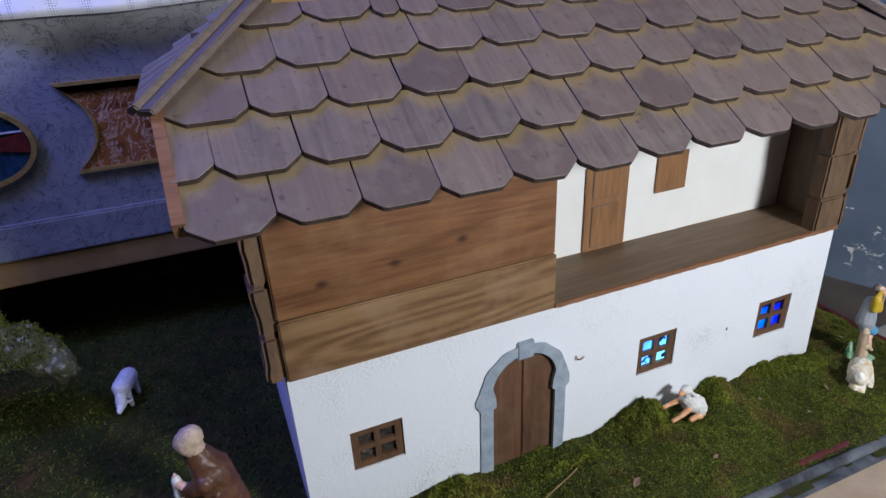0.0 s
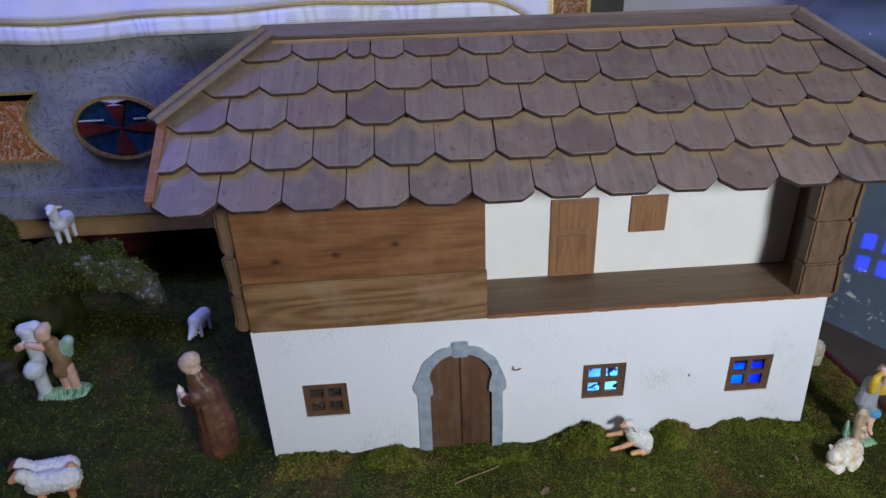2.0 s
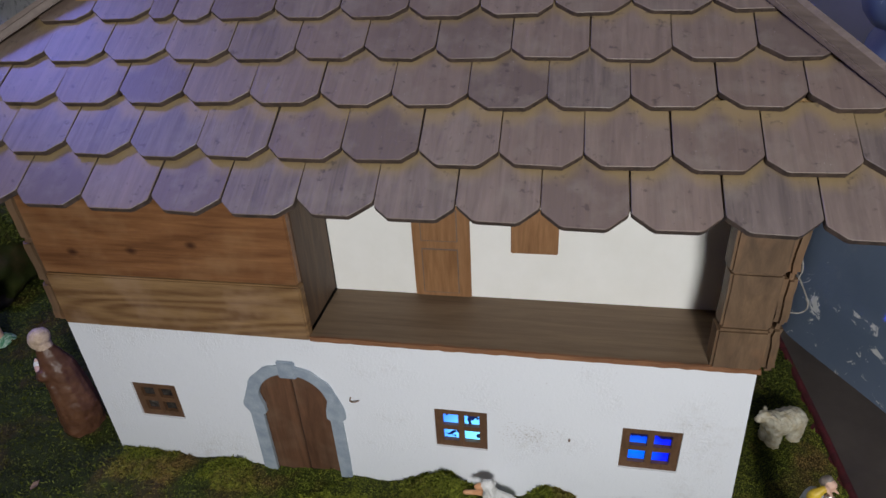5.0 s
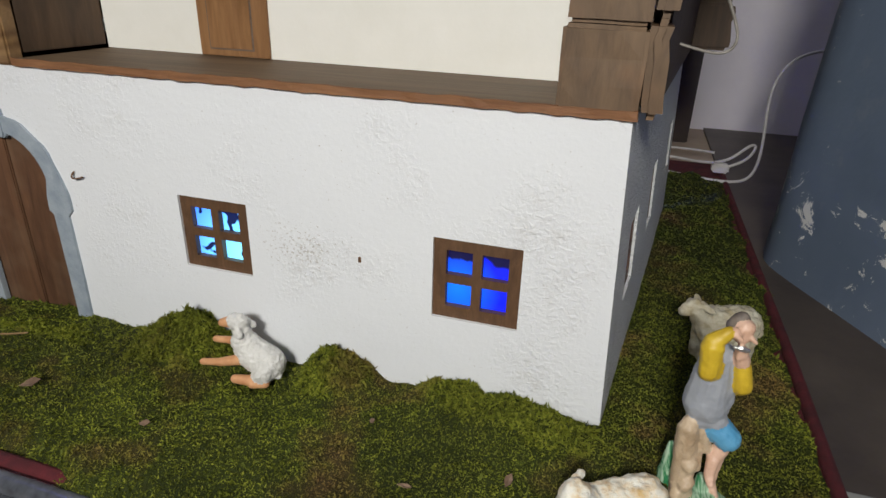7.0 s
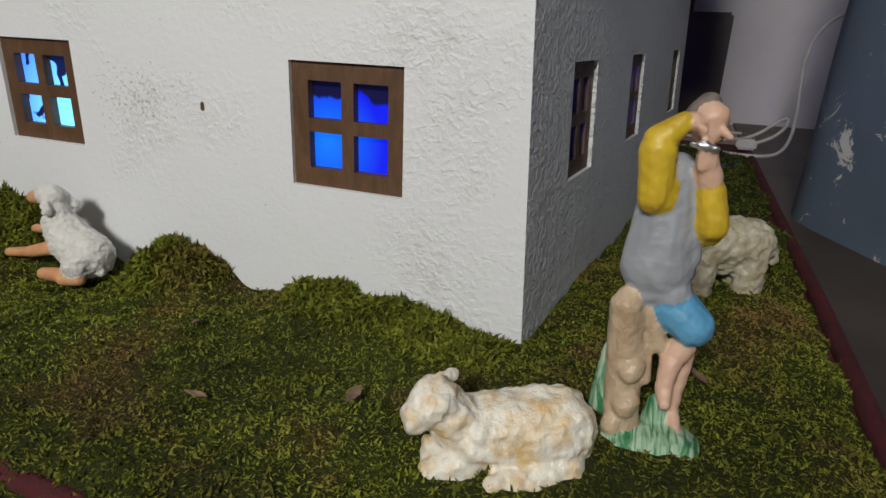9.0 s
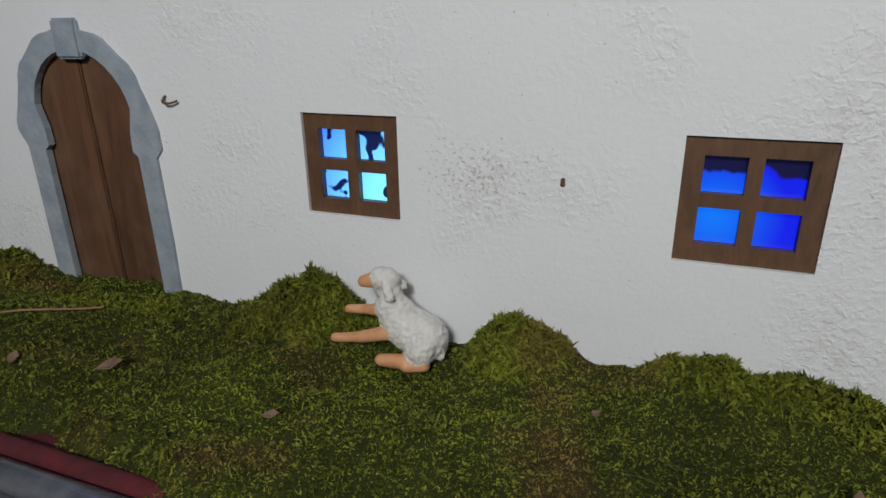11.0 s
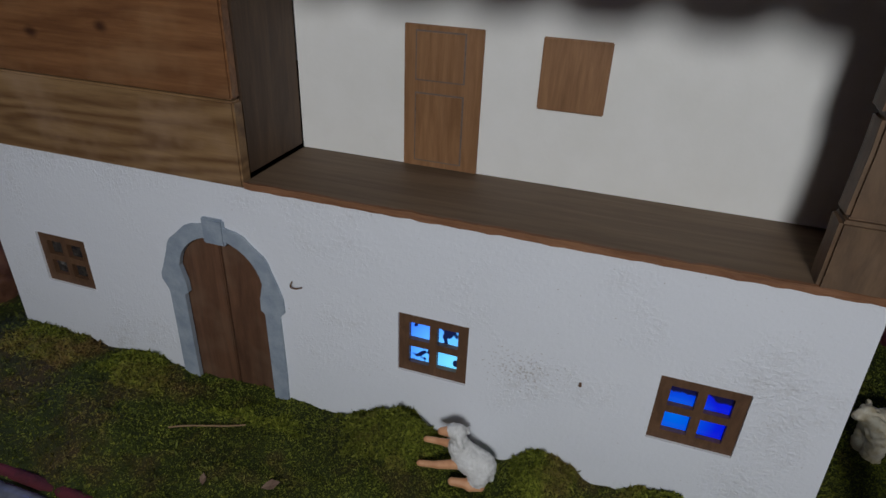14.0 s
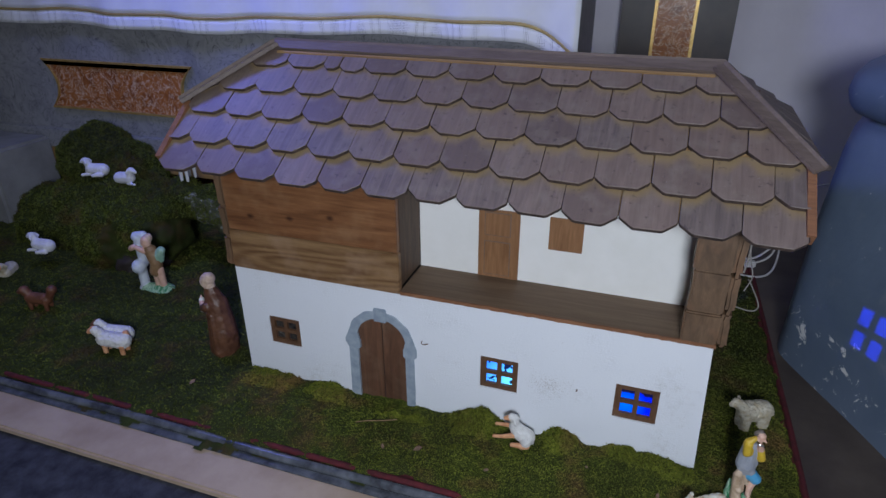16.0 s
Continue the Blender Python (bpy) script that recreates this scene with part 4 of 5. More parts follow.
def blades(name, mesh_ob, count, length, width, keep, label, lean=1.0, material=None):
    """Moss fronds: small tapered leaves scattered over a mesh."""
    me = mesh_ob.data
    me.calc_loop_triangles()
    vs = np.empty(len(me.vertices) * 3)
    me.vertices.foreach_get("co", vs)
    vs = vs.reshape(-1, 3)
    tris = np.empty(len(me.loop_triangles) * 3, dtype=np.int64)
    me.loop_triangles.foreach_get("vertices", tris)
    tris = vs[tris.reshape(-1, 3)]
    mid = tris.mean(1)
    nrm = np.cross(tris[:, 1] - tris[:, 0], tris[:, 2] - tris[:, 0])
    area = np.linalg.norm(nrm, axis=1) / 2
    nrm /= area[:, None] * 2 + 1e-12
    w = area * keep(mid)
    pick = GEN.choice(len(tris), count, p=w / w.sum())
    r1, r2 = np.sqrt(GEN.random(count)), GEN.random(count)
    t = tris[pick]
    p = t[:, 0] * (1 - r1)[:, None] + t[:, 1] * (r1 * (1 - r2))[:, None] + t[:, 2] * (r1 * r2)[:, None]
    n = nrm[pick]
    d = GEN.normal(size=(count, 3)) * lean
    d -= n * (d * n).sum(1)[:, None]
    d += n * GEN.uniform(0.25, 1.6, count)[:, None]
    d /= np.linalg.norm(d, axis=1)[:, None]
    side = np.cross(d, GEN.normal(size=(count, 3)))
    side /= np.linalg.norm(side, axis=1)[:, None] + 1e-9
    ln = (length * GEN.uniform(0.45, 1.5, count))[:, None]
    wd = (width * GEN.uniform(0.6, 1.4, count))[:, None]
    droop = np.array((0, 0, -1.0)) * ln * GEN.uniform(-0.1, 0.45, count)[:, None]
    p = p - n * 0.0012
    a, b = p - side * wd * 0.35, p + side * wd * 0.35
    m = p + d * ln * 0.55
    c, e = m + side * wd * 0.5, m - side * wd * 0.5
    tip = p + d * ln + droop
    co = np.stack((a, b, c, tip, e), 1).reshape(-1, 3)
    idx = np.arange(count) * 5
    faces = np.stack((idx, idx + 1, idx + 2, idx + 4, idx + 4, idx + 2, idx + 3), 1)
    out = bpy.data.meshes.new(name)
    out.vertices.add(len(co))
    out.vertices.foreach_set("co", co.ravel())
    out.loops.add(count * 7)
    out.loops.foreach_set("vertex_index", faces.ravel().astype(np.int32))
    out.polygons.add(count * 2)
    starts = np.stack((np.arange(count) * 7, np.arange(count) * 7 + 4), 1).ravel()
    out.polygons.foreach_set("loop_start", starts.astype(np.int32))
    out.update(calc_edges=True)
    out.validate()
    out.materials.append(material or MOSS)
    ob = new(name, out)
    return tagged(ob, label, "moss", kind="stuff")


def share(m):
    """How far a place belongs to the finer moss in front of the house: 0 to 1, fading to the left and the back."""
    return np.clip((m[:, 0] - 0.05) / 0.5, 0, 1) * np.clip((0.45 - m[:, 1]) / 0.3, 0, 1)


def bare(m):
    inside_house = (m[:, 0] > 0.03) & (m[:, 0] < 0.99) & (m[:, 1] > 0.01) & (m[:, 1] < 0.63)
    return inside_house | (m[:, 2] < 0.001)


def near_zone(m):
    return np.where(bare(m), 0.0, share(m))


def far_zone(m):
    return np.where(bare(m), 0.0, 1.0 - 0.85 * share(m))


def clump_zone(m):
    k = np.where((m[:, 1] < 0.0) & (m[:, 1] > -0.06) & (m[:, 2] > 0.022), 1.0, 0.0)
    return k * (m[:, 0] > 0.03) * (m[:, 0] < 0.99)


blades("moss_near", ground, 340000, 0.0038, 0.0012, near_zone, "short green moss in front of the house", 2.0)
blades("moss_far", ground, 170000, 0.007, 0.0022, far_zone, "short moss around the house, its colour darkened for shade", 1.5, MOSS_SHADED)
blades("moss_clump", ground, 30000, 0.0066, 0.0017, clump_zone, "taller moss tufts against the white wall", 1.7)

# ---- modelled shapes: capsules fused by a voxel remesh ----


def capsule(bm, p, q, r0, r1):
    for c, r in ((p, r0), (q, r1)):
        for i in range(60):
            z = 1 - (2 * i + 1) / 60
            a, h = i * 2.39996, math.sqrt(1 - z * z)
            bm.verts.new((c.x + r * h * math.cos(a), c.y + r * h * math.sin(a), c.z + r * z))
    hull = bmesh.ops.convex_hull(bm, input=list(bm.verts))
    bmesh.ops.delete(bm, geom=[v for v in bm.verts if not v.link_faces], context="VERTS")


def fused(name, prims, mats, voxel, smooth=2, wool=0.0, wool_scale=200.0, woolly=None):
    """prims: (p, q, r0, r1, material index). One mesh whose faces take the material of the nearest capsule."""
    whole = bmesh.new()
    for p, q, r0, r1, _ in prims:
        one = bmesh.new()
        capsule(one, Vector(p), Vector(q), r0, r1)
        tmp = bpy.data.meshes.new("tmp")
        one.to_mesh(tmp)
        one.free()
        whole.from_mesh(tmp)
        bpy.data.meshes.remove(tmp)
    me = bpy.data.meshes.new(name)
    whole.to_mesh(me)
    whole.free()
    tmp = bpy.data.objects.new("tmp", me)
    scene.collection.objects.link(tmp)
    rm = tmp.modifiers.new("remesh", "REMESH")
    rm.mode, rm.voxel_size = "VOXEL", voxel
    sm = tmp.modifiers.new("smooth", "SMOOTH")
    sm.factor, sm.iterations = 0.5, smooth
    out = bpy.data.meshes.new_from_object(tmp.evaluated_get(bpy.context.evaluated_depsgraph_get()))
    bpy.data.objects.remove(tmp)
    bpy.data.meshes.remove(me)
    out.name = name
    out.materials.clear()
    for m in mats:
        out.materials.append(m)
    n = len(out.polygons)
    cen = np.empty(n * 3)
    out.polygons.foreach_get("center", cen)
    cen = cen.reshape(-1, 3)
    best, idx = np.full(n, 1e9), np.zeros(n, dtype=np.int32)
    for p, q, r0, r1, k in prims:
        p, q = np.array(p, float), np.array(q, float)
        d = q - p
        t = np.clip(((cen - p) @ d) / max(d @ d, 1e-12), 0, 1)
        dist = np.linalg.norm(cen - p - t[:, None] * d, axis=1) - (r0 + (r1 - r0) * t)
        idx = np.where(dist < best, k, idx)
        best = np.minimum(dist, best)
    out.polygons.foreach_set("material_index", idx)
    if wool:
        which = {}
        for poly, k in zip(out.polygons, idx):
            for v in poly.vertices:
                which[v] = k
        norms = [v.normal.copy() for v in out.vertices]
        for v, nv in zip(out.vertices, norms):
            if woolly is None or which.get(v.index, 0) in woolly:
                v.co += nv * wool * (noise.noise(v.co * wool_scale) + 0.5 * noise.noise(v.co * wool_scale * 2.3))
    out.shade_smooth()
    return out


def figure(name, mesh, m, label, category, group=""):
    ob = new(name, mesh)
    ob.matrix_world = m
    return tagged(ob, label, category, group)


def glaze(name, a, b, scale=60, rough=0.45, relief=0.0004, fine=250):
    return plain(name, a, b, scale, rough, relief, fine)


def streaks(name, a, b, scale=(260, 40, 40), rough=0.35):
    mat, nt, p = nodes_of(name)
    n = noise_of(nt, coords(nt, scale), 1.0, 3, 0.6, 1.0)
    link(nt, ramp(nt, n, [(0.4, a), (0.56, b)]), p.inputs["Base Color"])
    p.inputs["Roughness"].default_value = rough
    bump(nt, p, n, 0.001)
    return mat


WOOL = glaze("wool_white", (0.62, 0.61, 0.58), (0.74, 0.73, 0.7), 120, 0.6, 0.0008, 420)
WOOL_LILAC = glaze("wool_cool_white", (0.66, 0.66, 0.7), (0.78, 0.78, 0.8), 90, 0.6, 0.0006, 420)
CREAM = plain("cream_glaze", (0.7, 0.48, 0.22), (0.84, 0.8, 0.7), 80, 0.35, 0.0016, 190, 0.0, (0.82, 0.8, 0.74))
CREAM_DULL = plain("cream_dull", (0.42, 0.35, 0.22), (0.6, 0.57, 0.46), 70, 0.5, 0.001, 190)
PEACH = glaze("peach_paint", (0.56, 0.26, 0.12), (0.7, 0.38, 0.2), 60)
FLESH = glaze("flesh_paint", (0.62, 0.38, 0.27), (0.74, 0.5, 0.38), 60)
BEIGE_TREE = glaze("beige_stump", (0.42, 0.3, 0.19), (0.6, 0.47, 0.33), 70, 0.35, 0.0015, 160)
GREYVEST = glaze("grey_vest", (0.3, 0.32, 0.36), (0.37, 0.39, 0.43), 50)
YELLOW = glaze("yellow_sleeve", (0.5, 0.33, 0.02), (0.66, 0.46, 0.035), 60)
SKYBLUE = glaze("blue_trousers", (0.08, 0.3, 0.52), (0.13, 0.38, 0.6), 60)
GRASSGREEN = streaks("green_painted_grass", (0.03, 0.2, 0.08), (0.42, 0.58, 0.42))
HAIRGREY = glaze("dark_hair", (0.12, 0.1, 0.09), (0.22, 0.18, 0.15), 120)
SILVER = plain("silver_flute", (0.5, 0.5, 0.5), (0.7, 0.7, 0.7), 90, 0.3, 0.0005, 300, 0.9)
ROBE = glaze("brown_robe", (0.085, 0.036, 0.018), (0.15, 0.068, 0.034), 40, 0.45, 0.001, 90)
BLONDE = glaze("pale_curls", (0.5, 0.36, 0.25), (0.68, 0.53, 0.4), 160, 0.6, 0.0016, 300)
CANDLE = glaze("white_candle", (0.7, 0.68, 0.62), (0.8, 0.78, 0.72), 50)
STATUEWHITE = glaze("pale_blue_white", (0.55, 0.6, 0.68), (0.68, 0.72, 0.78), 70)
MINT = glaze("mint_jacket", (0.25, 0.42, 0.3), (0.38, 0.55, 0.42), 70)
DOGBROWN = glaze("brown_dog", (0.1, 0.04, 0.02), (0.18, 0.075, 0.04), 70)
TAN = glaze("tan_breeches", (0.22, 0.13, 0.06), (0.32, 0.2, 0.1), 70)
ROCK = plain("dark_bark_rock", (0.012, 0.009, 0.008), (0.035, 0.025, 0.02), 25, 0.8, 0.004, 60)
FROST = plain("frosted_moss", (0.03, 0.034, 0.014), (0.07, 0.072, 0.035), 60, 0.7, 0.004, 120, 0.0, (0.4, 0.42, 0.38))

# mossy heap with a cave
heap = [
    ((-1.05, 0.46, 0.05), (-0.78, 0.5, 0.1), 0.16, 0.17, 0), ((-0.95, 0.57, 0.26), (-0.8, 0.56, 0.22), 0.13, 0.1, 0),
    ((-0.74, 0.4, 0.09), (-0.64, 0.42, 0.11), 0.14, 0.125, 0), ((-0.63, 0.47, 0.18), (-0.44, 0.47, 0.215), 0.085, 0.05, 0),
    ((-0.46, 0.46, 0.21), (-0.36, 0.44, 0.175), 0.048, 0.036, 1), ((-0.36, 0.44, 0.175), (-0.325, 0.42, 0.125), 0.036, 0.024, 1),
    ((-0.64, 0.33, 0.03), (-0.6, 0.35, 0.035), 0.055, 0.055, 2)]
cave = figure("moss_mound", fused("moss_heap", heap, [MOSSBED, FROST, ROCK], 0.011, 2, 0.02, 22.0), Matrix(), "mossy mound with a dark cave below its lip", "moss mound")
blades("heap_moss", cave, 60000, 0.0095, 0.0024, lambda m: np.where((m[:, 2] > 0.02) & ~((m[:, 0] > -0.58) & (m[:, 2] < 0.17)) & ~((m[:, 0] > -0.7) & (m[:, 1] < 0.3)), 1.0, 0.0), "moss on the heap, its colour darkened for shade", 1.2, MOSS_SHADED)


def lying_sheep(wool_mat, face_mat, leg_mat, size=1.0, neck=0.03):
    """About 9 cm long, head towards -x."""
    prims = [((0.026, 0, 0.02), (-0.014, 0, 0.023), 0.021, 0.019, 0), ((-0.016, 0, 0.026), (-0.026, 0, 0.026 + neck), 0.014, 0.0105, 0),
             ((-0.026, 0, 0.03 + neck), (-0.03, 0, 0.031 + neck), 0.0115, 0.0105, 0), ((-0.034, 0, 0.032 + neck), (-0.044, 0, 0.026 + neck), 0.0085, 0.006, 1),
             ((-0.024, 0.01, 0.034 + neck), (-0.02, 0.014, 0.026 + neck), 0.0035, 0.0045, 0), ((-0.024, -0.01, 0.034 + neck), (-0.02, -0.014, 0.026 + neck), 0.0035, 0.0045, 0),
             ((-0.016, 0.011, 0.008), (-0.043, 0.013, 0.006), 0.006, 0.0052, 2), ((-0.014, -0.012, 0.008), (-0.04, -0.016, 0.005), 0.006, 0.0052, 2),
             ((0.03, -0.02, 0.008), (0.002, -0.025, 0.006), 0.008, 0.006, 2)]
    return fused("lying_sheep", prims, [wool_mat, face_mat, leg_mat], 0.0016, 2, 0.0011, 260.0, (0,))


def standing_sheep(wool_mat, face_mat, head=(-0.034, 0, 0.07), legs=0.0055):
    prims = [((0.022, 0, 0.042), (-0.016, 0, 0.044), 0.017, 0.017, 0), ((-0.018, 0, 0.046), head, 0.012, 0.0095, 0),
             (head, (head[0] - 0.014, 0, head[2] - 0.005), 0.0085, 0.005, 1), ((head[0] + 0.006, 0.009, head[2]), (head[0] + 0.012, 0.014, head[2] - 0.002), 0.003, 0.003, 0), ((head[0] + 0.006, -0.009, head[2]), (head[0] + 0.012, -0.014, head[2] - 0.002), 0.003, 0.003, 0)]
    for x in (-0.016, 0.022):
        for y in (-0.009, 0.009):
            prims.append(((x, y, 0.034), (x, y, 0.002), legs, legs * 0.8, 1))
    prims.append(((0.036, 0, 0.045), (0.042, 0, 0.032), 0.004, 0.003, 0))
    return fused("standing_sheep", prims, [wool_mat, face_mat], 0.0016, 2, 0.0009, 260.0, (0,))


crouched = [((0.018, 0, 0.0165), (0.002, 0, 0.025), 0.018, 0.017, 0), ((0.001, 0, 0.026), (-0.008, 0, 0.039), 0.0165, 0.013, 0), ((-0.007, 0, 0.042), (-0.011, 0, 0.055), 0.0105, 0.0085, 0), ((-0.011, 0, 0.06), (-0.016, 0, 0.061), 0.0095, 0.0085, 0),
            ((-0.019, -0.001, 0.06), (-0.029, -0.002, 0.0575), 0.0066, 0.0046, 1), ((-0.009, -0.008, 0.061), (-0.004, -0.012, 0.052), 0.0026, 0.0038, 0), ((-0.009, 0.008, 0.061), (-0.004, 0.012, 0.052), 0.0026, 0.0038, 0),
            ((-0.008, 0.009, 0.031), (-0.03, 0.011, 0.028), 0.0058, 0.0046, 2), ((-0.03, 0.011, 0.028), (-0.05, 0.011, 0.026), 0.0042, 0.0036, 2), ((-0.008, -0.01, 0.022), (-0.03, -0.013, 0.0165), 0.0058, 0.0046, 2), ((-0.03, -0.013, 0.0165), (-0.05, -0.014, 0.0135), 0.0042, 0.0036, 2),
            ((0.018, -0.012, 0.012), (0.02, -0.012, 0.016), 0.0115, 0.0105, 0), ((0.01, -0.017, 0.0045), (-0.01, -0.019, 0.004), 0.0062, 0.0048, 2), ((0.022, -0.016, 0.0035), (0.01, -0.019, 0.003), 0.0052, 0.0056, 2), ((0.03, 0.002, 0.014), (0.031, -0.004, 0.006), 0.0045, 0.0035, 0)]
figure("lamb", fused("lamb", crouched, [WOOL, PEACH, PEACH], 0.0012, 1, 0.0011, 330.0, (0,)), pose(0.664, -0.036, 0.0165, 0, 0, 2) @ Matrix.Scale(0.94, 4), "white resting lamb with peach face and legs on moss", "sheep", "sheep of the crib")
small = lying_sheep(WOOL_LILAC, WOOL_LILAC, WOOL_LILAC, neck=0.02)
for x, y, z, a in ((-0.85, 0.45, 0.258, 15), (-0.735, 0.455, 0.238, 180), (-0.87, 0.215, 0.09, 5)):
    figure("lamb", small, pose(x, y, z, 0, 0, a) @ Matrix.Scale(0.95, 4), "small white resting sheep on the moss heap", "sheep", "sheep of the crib")
stand_white = standing_sheep(WOOL_LILAC, WOOL_LILAC, (-0.03, 0, 0.082))
figure("sheep", stand_white, pose(-0.52, 0.49, 0.266, 0, 0, 98) @ Matrix.Scale(1.1, 4), "white standing sheep on top of the moss heap", "sheep", "sheep of the crib")
figure("sheep", standing_sheep(WOOL_LILAC, WOOL_LILAC, (-0.036, 0, 0.02)), pose(-0.25, 0.45, 0.014, 0, 0, 75), "white grazing sheep beside the house", "sheep", "sheep of the crib")
shaggy = [((0.024, 0, 0.044), (-0.014, 0, 0.046), 0.022, 0.021, 0), ((-0.022, 0, 0.05), (-0.036, 0, 0.068), 0.013, 0.0105, 0), ((-0.038, 0, 0.07), (-0.05, 0, 0.064), 0.0095, 0.0065, 0), ((-0.032, 0.01, 0.074), (-0.026, 0.016, 0.07), 0.0035, 0.0035, 0), ((-0.032, -0.01, 0.074), (-0.026, -0.016, 0.07), 0.0035, 0.0035, 0), ((0.044, 0, 0.046), (0.048, 0, 0.03), 0.006, 0.005, 0), ((0.02, 0, 0.03), (-0.012, 0, 0.03), 0.014, 0.014, 0)]
for lx in (-0.016, 0.026):
    for ly in (-0.009, 0.009):
        shaggy.append(((lx, ly, 0.034), (lx, ly, 0.004), 0.0125, 0.0115, 0))
figure("sheep", fused("standing_sheep", shaggy, [CREAM_DULL], 0.0016, 1, 0.0022, 170.0), pose(1.106, 0.17, 0.008, 0, 0, 24) @ Matrix.Scale(0.93, 4), "cream shaggy standing sheep beside the house wall", "sheep", "sheep of the crib")

# cream resting sheep of glazed clay
prims = [((0.03, 0.0, 0.024), (-0.012, 0, 0.022), 0.023, 0.02, 0), ((-0.018, 0, 0.026), (-0.03, -0.002, 0.04), 0.016, 0.013, 0), ((-0.034, -0.003, 0.044), (-0.042, -0.006, 0.038), 0.0135, 0.0095, 0),
         ((-0.03, 0.008, 0.05), (-0.024, 0.014, 0.048), 0.004, 0.004, 0), ((-0.02, -0.008, 0.01), (-0.036, -0.012, 0.007), 0.012, 0.008, 0), ((0.034, -0.016, 0.01), (-0.006, -0.024, 0.007), 0.011, 0.007, 0), ((0.03, 0.0, 0.01), (-0.03, 0.0, 0.008), 0.018, 0.012, 0)]
figure("sheep", fused("cream_sheep", prims, [CREAM], 0.0013, 2, 0.0019, 120.0), pose(1.008, -0.097, 0.003, 0, 0, 28) @ Matrix.Scale(0.88, 4), "cream glazed resting sheep on the moss", "sheep", "sheep of the crib")

# woolly pair with brown and peach faces
pair = []
for dx, dy, face in ((0.0, 0.0, 2), (0.012, -0.03, 1)):
    pair += [((0.03 + dx, dy, 0.034), (-0.02 + dx, dy, 0.036), 0.02, 0.019, 0), ((-0.024 + dx, dy, 0.044), (-0.036 + dx, dy - 0.004, 0.062), 0.012, 0.011, 0), ((-0.04 + dx, dy - 0.004, 0.064), (-0.05 + dx, dy - 0.008, 0.058), 0.009, 0.006, face)]
    for lx in (-0.016, 0.03):
        for ly in (-0.01, 0.01):
            pair.append(((lx + dx, dy + ly, 0.024), (lx + dx, dy + ly, 0.003), 0.0065, 0.006, 1))
pair += [((0.03, -0.04, 0.03), (0.046, -0.044, 0.026), 0.008, 0.006, 1), ((0.045, -0.02, 0.05), (0.05, -0.02, 0.04), 0.008, 0.006, 1)]
figure("sheep_pair", fused("sheep_pair", pair, [WOOL, PEACH, DOGBROWN], 0.0018, 2, 0.0018, 200.0, (0,)), pose(-0.37, -0.02, 0.012, 0, 0, 10), "two shaggy white sheep with peach legs", "sheep", "sheep of the crib")
dogp = [((0.02, 0, 0.028), (-0.02, 0, 0.03), 0.015, 0.015, 0), ((-0.022, 0, 0.036), (-0.034, 0, 0.05), 0.01, 0.012, 0), ((-0.036, 0, 0.05), (-0.048, 0, 0.044), 0.009, 0.006, 0), ((0.03, 0, 0.034), (0.042, 0, 0.056), 0.008, 0.012, 0)]
for lx in (-0.02, 0.022):
    for ly in (-0.008, 0.008):
        dogp.append(((lx, ly, 0.02), (lx, ly, 0.003), 0.0065, 0.005, 0))
figure("dog", fused("dog", dogp, [DOGBROWN], 0.0018, 2, 0.0008, 160.0), pose(-0.68, 0.03, 0.028, 0, 0, 12) @ Matrix.Scale(1.1, 4), "brown clay sheepdog on the moss", "dog")
figure("lamb", lying_sheep(CREAM_DULL, PEACH, PEACH, neck=0.02), pose(-0.93, 0.13, 0.03, 0, 0, 120), "cream resting sheep with peach legs", "sheep", "sheep of the crib")

